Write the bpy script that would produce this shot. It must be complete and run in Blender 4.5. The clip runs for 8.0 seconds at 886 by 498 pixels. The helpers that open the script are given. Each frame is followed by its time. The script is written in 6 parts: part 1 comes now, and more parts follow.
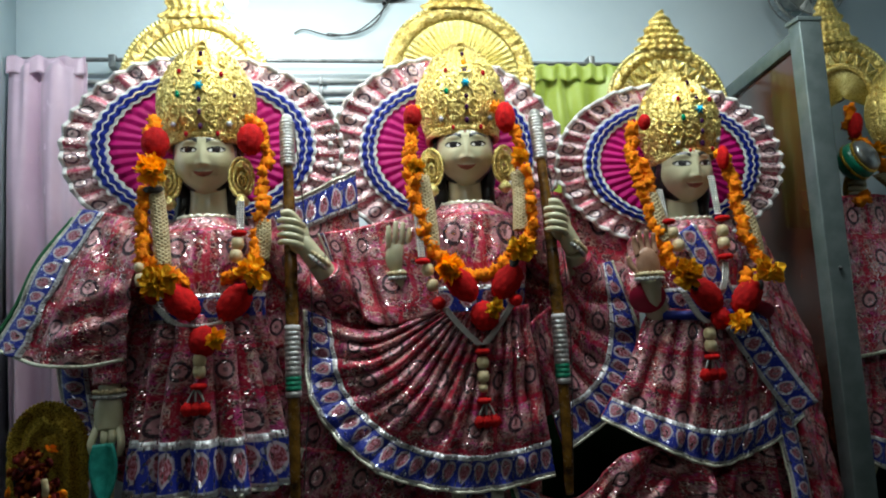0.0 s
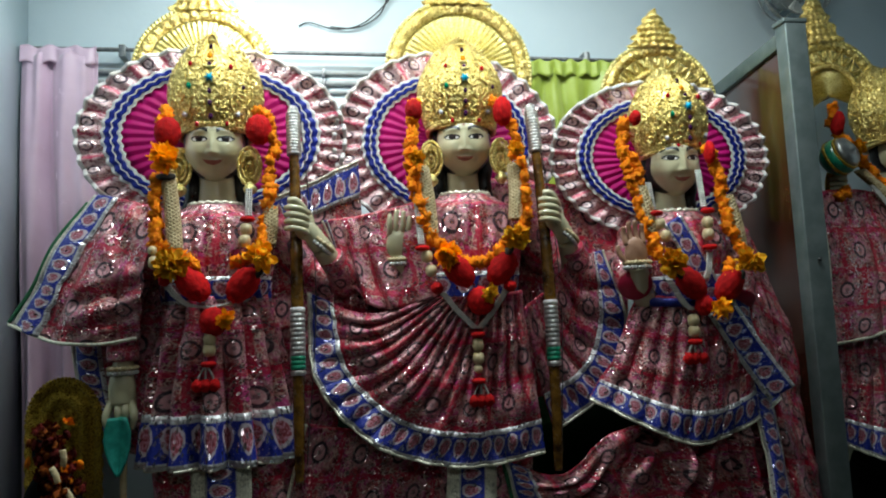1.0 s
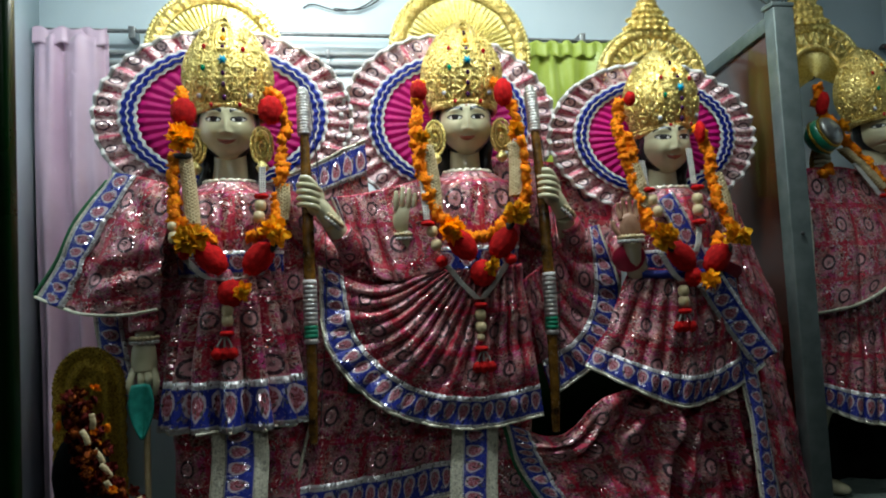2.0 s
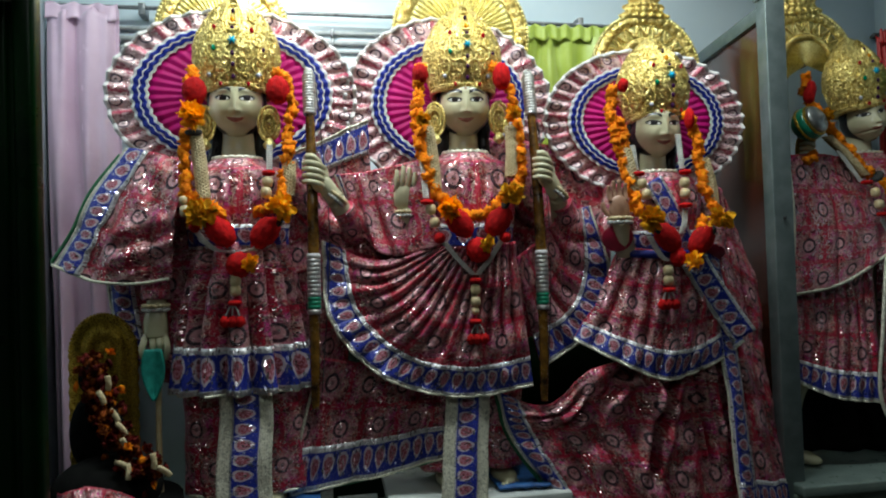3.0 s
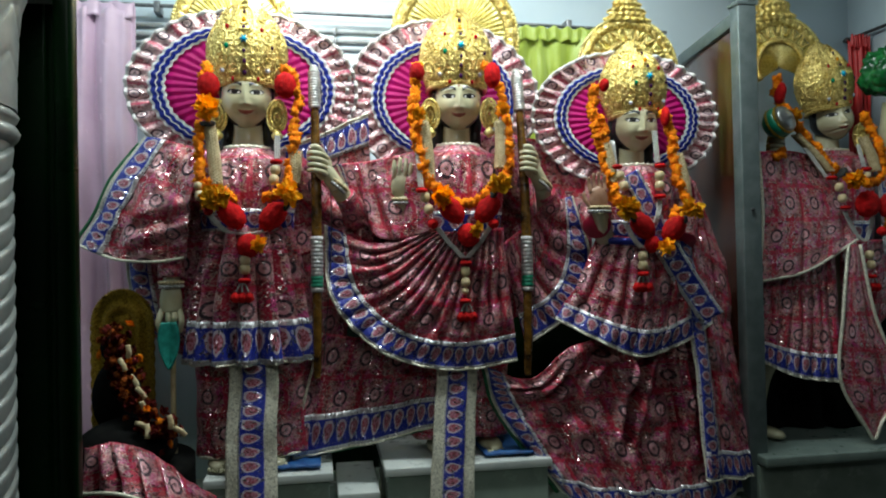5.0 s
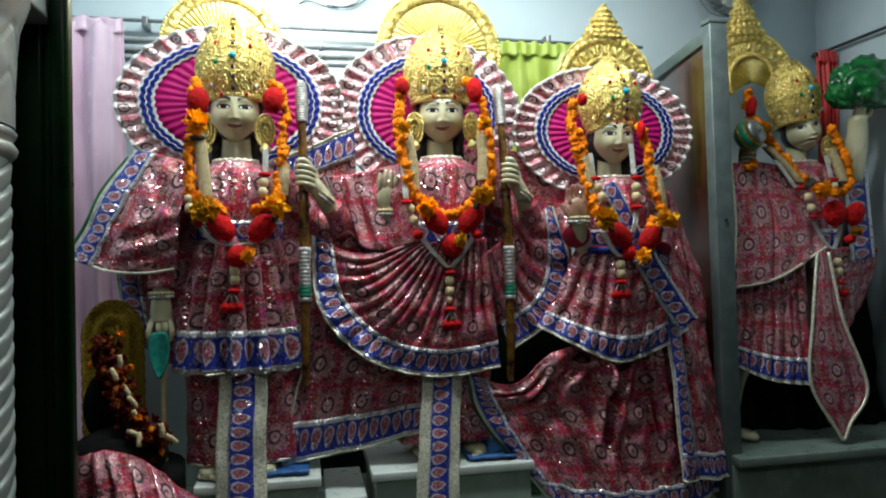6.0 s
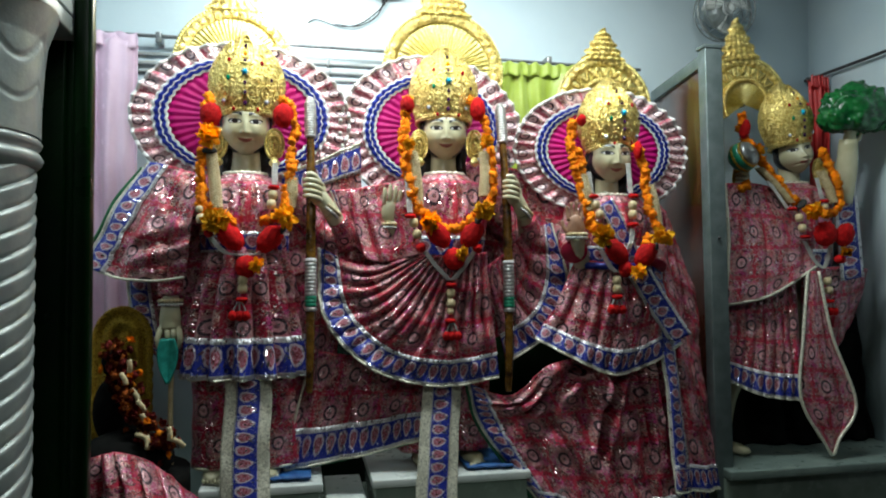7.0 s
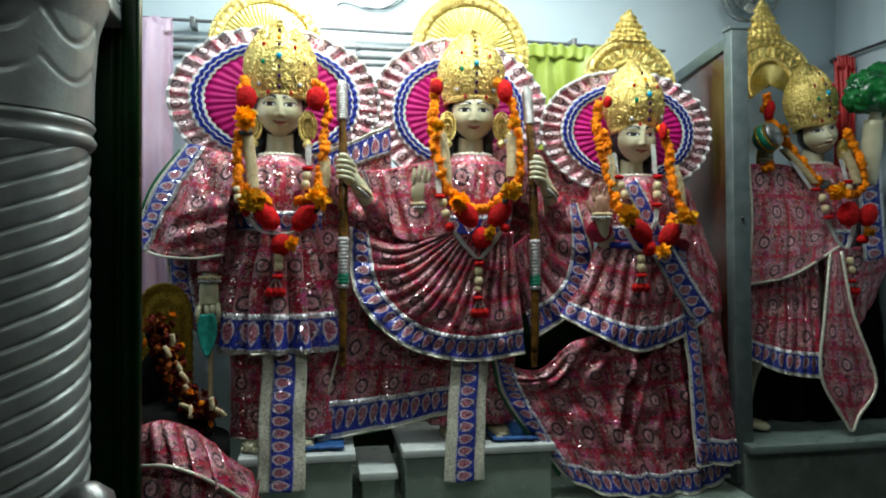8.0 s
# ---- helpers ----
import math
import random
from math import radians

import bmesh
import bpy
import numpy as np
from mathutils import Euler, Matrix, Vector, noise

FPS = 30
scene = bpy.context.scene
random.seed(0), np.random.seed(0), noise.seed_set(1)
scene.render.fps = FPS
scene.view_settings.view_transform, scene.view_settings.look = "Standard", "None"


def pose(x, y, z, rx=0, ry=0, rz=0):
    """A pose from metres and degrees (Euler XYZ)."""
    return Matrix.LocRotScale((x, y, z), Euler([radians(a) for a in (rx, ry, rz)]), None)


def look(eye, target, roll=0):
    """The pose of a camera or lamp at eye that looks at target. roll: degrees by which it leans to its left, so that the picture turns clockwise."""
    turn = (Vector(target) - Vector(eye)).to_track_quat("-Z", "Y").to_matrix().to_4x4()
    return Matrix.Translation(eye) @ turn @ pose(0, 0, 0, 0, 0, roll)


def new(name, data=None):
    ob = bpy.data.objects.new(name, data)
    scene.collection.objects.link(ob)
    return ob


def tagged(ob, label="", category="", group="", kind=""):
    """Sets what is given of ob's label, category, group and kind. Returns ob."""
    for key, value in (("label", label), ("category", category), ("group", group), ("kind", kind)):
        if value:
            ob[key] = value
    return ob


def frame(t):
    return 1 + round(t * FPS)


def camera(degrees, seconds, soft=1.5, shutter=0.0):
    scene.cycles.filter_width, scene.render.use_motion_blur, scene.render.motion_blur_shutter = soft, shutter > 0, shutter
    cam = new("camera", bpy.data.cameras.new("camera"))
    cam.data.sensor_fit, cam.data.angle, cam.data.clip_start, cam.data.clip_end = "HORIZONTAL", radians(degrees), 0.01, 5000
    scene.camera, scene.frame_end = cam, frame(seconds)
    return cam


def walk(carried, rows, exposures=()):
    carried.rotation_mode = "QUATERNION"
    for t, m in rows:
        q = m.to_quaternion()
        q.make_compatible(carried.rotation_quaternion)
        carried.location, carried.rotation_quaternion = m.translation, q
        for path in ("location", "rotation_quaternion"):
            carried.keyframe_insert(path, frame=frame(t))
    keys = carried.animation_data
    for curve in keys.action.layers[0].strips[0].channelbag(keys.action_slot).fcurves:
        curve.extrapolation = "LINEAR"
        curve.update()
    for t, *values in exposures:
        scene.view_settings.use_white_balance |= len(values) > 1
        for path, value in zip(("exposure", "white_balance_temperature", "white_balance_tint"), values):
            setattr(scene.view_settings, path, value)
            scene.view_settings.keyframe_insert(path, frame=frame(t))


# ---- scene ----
cam = camera(64.9, 8.0, soft=2.0)
METRES, EYE, TILT, LEAN, TURN = 0.75, 1.5, 0.0, 0.0, -8.4
ROWS = [
    (0.0, 0.0, 0.0, 0.0, 0.27, 5.3, 2.92),
    (0.5, -0.0114, -0.0547, -0.0168, 0.14, 5.03, 2.98),
    (1.0, -0.0137, -0.1247, -0.0184, -0.2, 4.43, 2.29),
    (1.5, -0.0434, -0.1936, -0.0383, -0.8, 3.73, 2.88),
    (3.0, -0.0725, -0.4049, -0.0266, -1.2, 0.38, 1.4),
    (3.5, -0.0592, -0.4637, -0.0479, -1.22, 0.28, 1.43),
    (4.0, -0.0593, -0.5249, -0.0563, -1.09, 0.01, 0.92),
    (4.5, -0.0606, -0.5972, -0.0718, -0.93, -0.18, 0.65),
    (6.0, -0.0743, -0.7503, -0.0541, -2.92, 0.4, 0.99),
    (6.5, -0.0898, -0.7999, -0.0569, -2.89, 1.84, 0.81),
    (7.0, -0.1054, -0.8495, -0.061, -3.21, 1.59, 0.07),
    (7.5, -0.1467, -0.8949, -0.0707, -2.83, 1.02, 0.09),
    (8.0, -0.1627, -0.944, -0.0667, -1.77, -0.05, -0.08),
]
walk(cam, [(t, pose(0, 0, EYE, TILT, LEAN, TURN) @ pose(METRES * x, METRES * y, METRES * z, 90 + pitch, roll, yaw)) for t, x, y, z, yaw, pitch, roll in ROWS],
     exposures=[(0.0, -0.13), (1.5, -0.18), (3.0, -0.18), (4.5, -0.06), (6.0, 0.20), (8.0, 0.28)])

# ---------------------------------------------------------------- light
world = bpy.data.worlds.new("world")
world.use_nodes = True
world.node_tree.nodes["Background"].inputs[0].default_value = (0.6, 0.7, 0.8, 1)
world.node_tree.nodes["Background"].inputs[1].default_value = 0.0
scene.world = world


def area_lamp(name, eye, target, sx, sy, watts, colour):
    data = bpy.data.lights.new(name, "AREA")
    data.shape, data.size, data.size_y, data.energy, data.color = "RECTANGLE", sx, sy, watts, colour
    ob = new(name, data)
    ob.matrix_world = look(eye, target)
    return ob


area_lamp("shrine_tube_light", (0.29, 1.50, 3.02), (0.33, 1.97, 1.4), 2.0, 0.06, 38, (0.88, 1.0, 0.99))
area_lamp("hall_tube_light", (-0.1, -1.0, 3.05), (-0.3, 1.6, 1.2), 1.2, 0.08, 5, (0.88, 1.0, 0.98))
bulb_light = bpy.data.lights.new("bulb_light", "POINT")
bulb_light.energy, bulb_light.shadow_soft_size, bulb_light.color = 8.5, 0.045, (0.96, 1.0, 0.97)
new("bulb_light", bulb_light).location = (-0.29, 2.12, 2.50)


# ---------------------------------------------------------------- materials
class Nodes:
    """A short way to wire a node material."""

    def __init__(self, name):
        self.m = bpy.data.materials.new(name)
        self.m.use_nodes = True
        self.t = self.m.node_tree
        self.b = self.t.nodes["Principled BSDF"]
        self.tc = self.t.nodes.new("ShaderNodeTexCoord")

    def put(self, socket, v):
        if isinstance(v, bpy.types.NodeSocket):
            self.t.links.new(v, socket)
        elif isinstance(v, tuple) and len(v) == 3 and socket.type == "RGBA":
            socket.default_value = (*v, 1)
        else:
            socket.default_value = v

    def math(self, op, a, b=0.0, c=0.0):
        n = self.t.nodes.new("ShaderNodeMath")
        n.operation = op
        for i, v in enumerate((a, b, c)):
            self.put(n.inputs[i], v)
        return n.outputs[0]

    def mix(self, f, a, b):
        n = self.t.nodes.new("ShaderNodeMix")
        n.data_type = "RGBA"
        self.put(n.inputs[0], f), self.put(n.inputs[6], a), self.put(n.inputs[7], b)
        return n.outputs[2]

    def noise(self, scale, detail=3.0, vec=None, rough=0.55):
        n = self.t.nodes.new("ShaderNodeTexNoise")
        n.inputs["Scale"].default_value, n.inputs["Detail"].default_value, n.inputs["Roughness"].default_value = scale, detail, rough
        self.put(n.inputs["Vector"], vec or self.tc.outputs["Object"])
        return n.outputs["Fac"]

    def cells(self, scale, vec=None, feature="F1", out="Distance"):
        n = self.t.nodes.new("ShaderNodeTexVoronoi")
        n.feature = feature
        n.inputs["Scale"].default_value = scale
        self.put(n.inputs["Vector"], vec or self.tc.outputs["Object"])
        return n.outputs[out]

    def step(self, v, lo, hi):
        n = self.t.nodes.new("ShaderNodeMapRange")
        n.interpolation_type = "SMOOTHSTEP"
        self.put(n.inputs[0], v)
        n.inputs[1].default_value, n.inputs[2].default_value = lo, hi
        return n.outputs[0]

    def uv(self):
        n = self.t.nodes.new("ShaderNodeSeparateXYZ")
        self.put(n.inputs[0], self.tc.outputs["UV"])
        return n.outputs[0], n.outputs[1]

    def random(self):
        return self.t.nodes.new("ShaderNodeObjectInfo").outputs["Random"]

    def bump(self, h, strength=0.3, dist=0.01):
        n = self.t.nodes.new("ShaderNodeBump")
        n.inputs["Strength"].default_value, n.inputs["Distance"].default_value = strength, dist
        self.put(n.inputs["Height"], h)
        self.put(self.b.inputs["Normal"], n.outputs[0])

    def glint(self, pick, amount):
        """Tilt the surface cell by cell, as flakes of foil lie."""
        g = self.t.nodes.new("ShaderNodeNewGeometry").outputs["Normal"]
        vec = []
        for op, a, b in (("SUBTRACT", pick, (0.5, 0.5, 0.5)), ("SCALE", 0, 0), ("ADD", 1, g), ("NORMALIZE", 2, None)):
            n = self.t.nodes.new("ShaderNodeVectorMath")
            n.operation = op
            self.put(n.inputs[0], vec[-1] if vec else a)
            if op == "SCALE":
                self.put(n.inputs["Scale"], amount)
            elif b is not None:
                self.put(n.inputs[1], b)
            vec.append(n.outputs[0])
        self.put(self.b.inputs["Normal"], vec[-1])

    def done(self, colour, rough=0.6, metal=0.0, **more):
        self.put(self.b.inputs["Base Color"], colour)
        self.put(self.b.inputs["Roughness"], rough)
        self.put(self.b.inputs["Metallic"], metal)
        for k, v in more.items():
            self.put(self.b.inputs[k.replace("_", " ")], v)
        return self.m


def plain(name, a, b, scale=20.0, rough=0.5, metal=0.0, bump=0.15, fine=150.0, **more):
    """Two colours mixed by a coarse noise, with a fine relief."""
    n = Nodes(name)
    f = n.step(n.noise(scale, 5), 0.3, 0.7)
    n.bump(n.math("ADD", n.noise(fine, 3), n.math("MULTIPLY", f, 0.5)), bump, 0.004)
    r = n.math("ADD", n.math("MULTIPLY", n.noise(scale * 3, 3), 0.2), rough - 0.1)
    return n.done(n.mix(f, a, b), r, metal, **more)


def print_fabric(name, deep, rose, warm, pale, ring, cordcol):
    """Block-printed foil brocade: mottled florets, ringed medallions and foil specks."""
    n = Nodes(name)
    uvv = n.tc.outputs["UV"]
    u, v = n.uv()
    mott = n.step(n.noise(46, 4, uvv, 0.7), 0.43, 0.54)
    hue = n.mix(n.step(n.noise(19, 2, uvv), 0.42, 0.56), rose, warm)
    col = n.mix(mott, deep, hue)
    leaf = n.step(n.cells(75, uvv, "DISTANCE_TO_EDGE"), 0.03, 0.09)
    col = n.mix(n.math("MULTIPLY", n.math("SUBTRACT", 1.0, leaf), n.math("MULTIPLY", n.step(n.noise(22, 2, uvv), 0.42, 0.54), 0.62)), col, pale)
    fleck = n.step(n.noise(95, 3, uvv, 0.8), 0.56, 0.63)
    col = n.mix(n.math("MULTIPLY", fleck, 0.5), col, pale)
    pit = n.step(n.noise(70, 3, uvv, 0.75), 0.57, 0.64)
    col = n.mix(n.math("MULTIPLY", pit, 0.7), col, deep)
    # medallions on a half-drop grid
    s = 0.125
    gv = n.math("DIVIDE", v, s)
    row = n.math("FLOOR", gv)
    gu = n.math("ADD", n.math("DIVIDE", u, s), n.math("MULTIPLY", row, 0.5))
    fu = n.math("SUBTRACT", n.math("FRACT", gu), 0.5)
    fv = n.math("SUBTRACT", n.math("FRACT", gv), 0.5)
    r = n.math("SQRT", n.math("ADD", n.math("MULTIPLY", fu, fu), n.math("MULTIPLY", n.math("MULTIPLY", fv, fv), 0.8)))
    r = n.math("ADD", r, n.math("MULTIPLY", n.math("SUBTRACT", n.noise(60, 2, uvv), 0.5), 0.03))
    disc = n.math("SUBTRACT", 1.0, n.step(r, 0.18, 0.20))
    inner = n.math("SUBTRACT", 1.0, n.step(r, 0.120, 0.135))
    core = n.math("SUBTRACT", 1.0, n.step(r, 0.035, 0.055))
    # a pale square round each medallion, a red net of cords between the squares
    au, av = n.math("ABSOLUTE", fu), n.math("ABSOLUTE", fv)
    sq = n.math("ADD", n.math("MAXIMUM", au, av), n.math("MULTIPLY", n.math("SUBTRACT", n.noise(45, 2, uvv), 0.5), 0.16))
    tan = n.mix(0.5, rose, pale)
    col = n.mix(n.math("MULTIPLY", n.math("SUBTRACT", 1.0, n.step(sq, 0.27, 0.33)), n.math("ADD", 0.12, n.math("MULTIPLY", leaf, 0.38))), col, tan)
    cord = n.math("MULTIPLY", n.step(sq, 0.425, 0.455), n.math("SUBTRACT", 1.0, n.step(sq, 0.49, 0.53)))
    col = n.mix(n.math("MULTIPLY", cord, 0.85), col, cordcol)
    col = n.mix(n.math("MULTIPLY", disc, 0.92), col, ring)
    col = n.mix(inner, col, tan)
    col = n.mix(n.math("MULTIPLY", core, 0.6), col, ring)
    # foil
    pick = n.cells(240, uvv, "F1", "Color")
    sep = n.t.nodes.new("ShaderNodeSeparateColor")
    n.put(sep.inputs[0], pick)
    foil = n.math("MULTIPLY", n.step(sep.outputs[0], 0.76, 0.80), n.step(n.noise(13, 3, uvv), 0.36, 0.54))
    col = n.mix(n.math("MULTIPLY", foil, 0.7), col, (0.88, 0.70, 0.72))
    n.glint(pick, n.math("ADD", 0.18, n.math("MULTIPLY", foil, 0.8)))
    return n.done(col, n.math("SUBTRACT", 0.40, n.math("MULTIPLY", foil, 0.20)), n.math("ADD", 0.16, n.math("MULTIPLY", foil, 0.76)))


def border_fabric(name, base, fill, line):
    """A woven border: paisley drops on blue between silver selvedges. U counts drops, V runs across."""
    n = Nodes(name)
    uvv = n.tc.outputs["UV"]
    u, v = n.uv()
    fu = n.math("SUBTRACT", n.math("FRACT", u), 0.5)
    fv = n.math("SUBTRACT", v, 0.5)
    fu = n.math("ADD", fu, n.math("MULTIPLY", fv, n.math("MULTIPLY", fv, 0.5)))
    a = n.math("DIVIDE", fu, n.math("SUBTRACT", 0.36, n.math("MULTIPLY", fv, 0.45)))
    b = n.math("DIVIDE", n.math("ADD", fv, 0.02), 0.29)
    r = n.math("SQRT", n.math("ADD", n.math("MULTIPLY", a, a), n.math("MULTIPLY", b, b)))
    wob = n.math("MULTIPLY", n.math("SUBTRACT", n.noise(7, 2, uvv), 0.5), 0.35)
    r = n.math("ADD", r, wob)
    outer = n.math("SUBTRACT", 1.0, n.step(r, 0.98, 1.05))
    inner = n.math("SUBTRACT", 1.0, n.step(r, 0.70, 0.80))
    vine = n.step(n.noise(9, 3, uvv, 0.7), 0.61, 0.65)
    col = n.mix(n.math("MULTIPLY", vine, 0.75), base, line)
    col = n.mix(outer, col, line)
    col = n.mix(inner, col, n.mix(n.step(n.noise(14, 3, uvv), 0.45, 0.6), fill, (0.55, 0.25, 0.33)))
    edge = n.math("ADD", n.math("SUBTRACT", 1.0, n.step(v, 0.13, 0.16)), n.step(v, 0.86, 0.89))
    thread = n.math("MULTIPLY", n.step(n.math("ABSOLUTE", n.math("SUBTRACT", n.math("ABSOLUTE", fv), 0.43)), 0.012, 0.0), 0.8)
    col = n.mix(edge, col, n.mix(n.step(n.noise(40, 2, uvv), 0.4, 0.6), (0.42, 0.42, 0.44), (0.72, 0.71, 0.72)))
    col = n.mix(thread, col, (0.2, 0.03, 0.06))
    pick = n.cells(11, uvv, "F1", "Color")
    sep = n.t.nodes.new("ShaderNodeSeparateColor")
    n.put(sep.inputs[0], pick)
    foil = n.math("MAXIMUM", n.math("MULTIPLY", edge, 0.6), n.step(sep.outputs[0], 0.82, 0.86))
    n.glint(pick, n.math("ADD", 0.25, n.math("MULTIPLY", foil, 0.7)))
    col = n.mix(n.math("MULTIPLY", foil, 0.35), col, (0.8, 0.8, 0.85))
    return n.done(col, n.math("SUBTRACT", 0.55, n.math("MULTIPLY", foil, 0.32)), n.math("MULTIPLY", foil, 0.8))


def gold_foil(name, a, b, scale, rough, bump, dist):
    """Embossed gilt sheet: curling relief of two sizes, shade painted into the hollows."""
    n = Nodes(name)
    big = n.noise(scale, 2)
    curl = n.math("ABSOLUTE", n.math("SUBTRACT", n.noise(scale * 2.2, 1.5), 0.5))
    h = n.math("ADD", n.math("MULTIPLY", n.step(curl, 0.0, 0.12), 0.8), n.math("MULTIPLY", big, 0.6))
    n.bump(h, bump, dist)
    # the creases take the darker gold b as painted shade
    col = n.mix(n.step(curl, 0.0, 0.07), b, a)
    return n.done(col, n.math("ADD", rough, n.math("MULTIPLY", big, 0.15)), 1.0)


M_print = print_fabric("printed_brocade", (0.10, 0.002, 0.010), (0.50, 0.045, 0.20), (0.40, 0.05, 0.06), (0.80, 0.60, 0.50), (0.012, 0.009, 0.020), (0.46, 0.005, 0.04))
M_print_pale = print_fabric("pale_printed_brocade", (0.26, 0.02, 0.06), (0.74, 0.42, 0.46), (0.70, 0.46, 0.44), (0.86, 0.80, 0.77), (0.03, 0.010, 0.04), (0.50, 0.04, 0.10))
M_border = border_fabric("paisley_border", (0.007, 0.020, 0.27), (0.26, 0.035, 0.05), (0.52, 0.44, 0.50))


def tinsel(name, a, b):
    """Woven silver tinsel: flat flakes that catch the light one by one."""
    n = Nodes(name)
    uvv = n.tc.outputs["UV"]
    pick = n.cells(230, uvv, "F1", "Color")
    sep = n.t.nodes.new("ShaderNodeSeparateColor")
    n.put(sep.inputs[0], pick)
    n.glint(pick, 0.28)
    u, v = n.uv()
    thread = n.step(n.math("ABSOLUTE", n.math("SUBTRACT", n.math("FRACT", n.math("MULTIPLY", u, 160.0)), 0.5)), 0.1, 0.3)
    col = n.mix(n.math("MULTIPLY", thread, n.step(n.noise(60, 3, uvv), 0.35, 0.65)), n.mix(sep.outputs[0], a, b), b)
    return n.done(col, n.math("ADD", 0.25, n.math("MULTIPLY", sep.outputs[1], 0.25)), 0.35)


M_silver_trim = tinsel("silver_tinsel", (0.50, 0.48, 0.38), (0.86, 0.83, 0.68))
M_marble = plain("painted_marble", (0.52, 0.49, 0.31), (0.62, 0.58, 0.40), 9, 0.22, 0, 0.03, 60, Coat_Weight=0.3)
M_henna = plain("hennaed_marble", (0.30, 0.15, 0.09), (0.42, 0.24, 0.16), 30, 0.35, 0, 0.05, 90)
M_hair = plain("black_paint", (0.008, 0.007, 0.008), (0.015, 0.013, 0.014), 30, 0.3)
M_lip = plain("lip_paint", (0.30, 0.09, 0.065), (0.36, 0.12, 0.09), 30, 0.3)
M_eye = plain("eye_paint", (0.75, 0.74, 0.70), (0.8, 0.79, 0.75), 30, 0.2)
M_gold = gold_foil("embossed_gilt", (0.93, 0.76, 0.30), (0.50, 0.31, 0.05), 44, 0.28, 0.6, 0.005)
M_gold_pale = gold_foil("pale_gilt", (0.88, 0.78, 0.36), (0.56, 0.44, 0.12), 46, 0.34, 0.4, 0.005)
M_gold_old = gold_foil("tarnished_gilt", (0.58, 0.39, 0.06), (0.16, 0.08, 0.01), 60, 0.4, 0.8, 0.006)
M_magenta = plain("magenta_satin", (0.42, 0.001, 0.125), (0.54, 0.002, 0.18), 14, 0.55, 0, 0.1, 300, Specular_IOR_Level=0.25)
M_blue = plain("blue_ribbon", (0.004, 0.012, 0.19), (0.007, 0.024, 0.30), 60, 0.35, 0.2, 0.3, 400)
M_white_lace = plain("white_lace", (0.62, 0.60, 0.60), (0.80, 0.78, 0.76), 80, 0.5, 0, 0.5, 350)
M_teal = plain("teal_feather", (0.01, 0.25, 0.20), (0.03, 0.40, 0.33), 40, 0.5)
M_green_edge = plain("green_lining", (0.01, 0.09, 0.035), (0.02, 0.15, 0.06), 30, 0.6)


def flower_mat(name, a, b):
    n = Nodes(name)
    c = n.mix(n.step(n.noise(90, 3), 0.35, 0.65), a, b)
    h = n.t.nodes.new("ShaderNodeHueSaturation")
    n.put(h.inputs["Color"], c)
    n.put(h.inputs["Value"], n.math("ADD", 0.75, n.math("MULTIPLY", n.random(), 0.5)))
    n.bump(n.noise(260, 2), 0.5, 0.004)
    return n.done(h.outputs[0], 0.8, 0.0, Specular_IOR_Level=0.2)


M_orange = flower_mat("marigold_orange", (0.84, 0.18, 0.002), (0.95, 0.31, 0.004))
M_yellow = flower_mat("bloom_yellow", (1.0, 0.44, 0.006), (1.0, 0.62, 0.03))
M_red = flower_mat("pompom_red", (0.40, 0.003, 0.004), (0.62, 0.007, 0.008))
# orange and red petals darkened for the shade round the small idol
M_shade_orange = flower_mat("shaded_marigold", (0.16, 0.025, 0.003), (0.34, 0.08, 0.006))
M_shade_red = flower_mat("shaded_red", (0.08, 0.006, 0.004), (0.17, 0.012, 0.008))
M_black_tie = plain("black_band", (0.012, 0.012, 0.012), (0.03, 0.03, 0.025), 60, 0.8)
# cream of the net darkened, as painted shade between the cords
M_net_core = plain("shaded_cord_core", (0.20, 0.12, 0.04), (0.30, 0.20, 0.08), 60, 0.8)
M_net = plain("cream_net", (0.55, 0.42, 0.22), (0.72, 0.60, 0.36), 60, 0.5, 0, 0.6, 300)
M_bead = plain("wooden_bead", (0.55, 0.42, 0.22), (0.68, 0.56, 0.34), 40, 0.35)
M_pearl = plain("pearl_bead", (0.46, 0.46, 0.44), (0.66, 0.65, 0.62), 40, 0.2, 0.2)
M_cane = plain("lacquered_cane", (0.018, 0.008, 0.003), (0.20, 0.095, 0.015), 22, 0.25, 0, 0.2, 90)
M_wrap = plain("silver_wrap", (0.34, 0.34, 0.33), (0.52, 0.52, 0.50), 70, 0.35, 0.6, 0.4, 300)
M_green_band = plain("green_band", (0.005, 0.16, 0.09), (0.01, 0.24, 0.13), 50, 0.3)
GEMS = {k: plain("gem_" + k, c, tuple(x * 1.3 for x in c), 90, 0.08, 0.1, 0.05) for k, c in
        dict(blue=(0.01, 0.38, 0.60), red=(0.42, 0.01, 0.02), dark=(0.05, 0.012, 0.05), green=(0.0, 0.22, 0.10), clear=(0.6, 0.62, 0.7), amber=(0.75, 0.30, 0.01)).items()}
M_wall = plain("blue_white_paint", (0.60, 0.71, 0.77), (0.66, 0.76, 0.81), 2.5, 0.42, 0, 0.12, 40)
M_hall = plain("hall_wall_paint", (0.10, 0.12, 0.12), (0.14, 0.16, 0.16), 2.5, 0.5, 0, 0.12, 40)
M_ceiling = plain("ceiling_paint", (0.70, 0.72, 0.72), (0.76, 0.78, 0.78), 2.5, 0.6, 0, 0.1, 40)
M_floor = plain("hall_floor_stone", (0.07, 0.07, 0.06), (0.12, 0.12, 0.10), 5, 0.3, 0, 0.05, 60)
M_conduit = plain("grey_conduit", (0.34, 0.37, 0.38), (0.45, 0.48, 0.49), 30, 0.4)
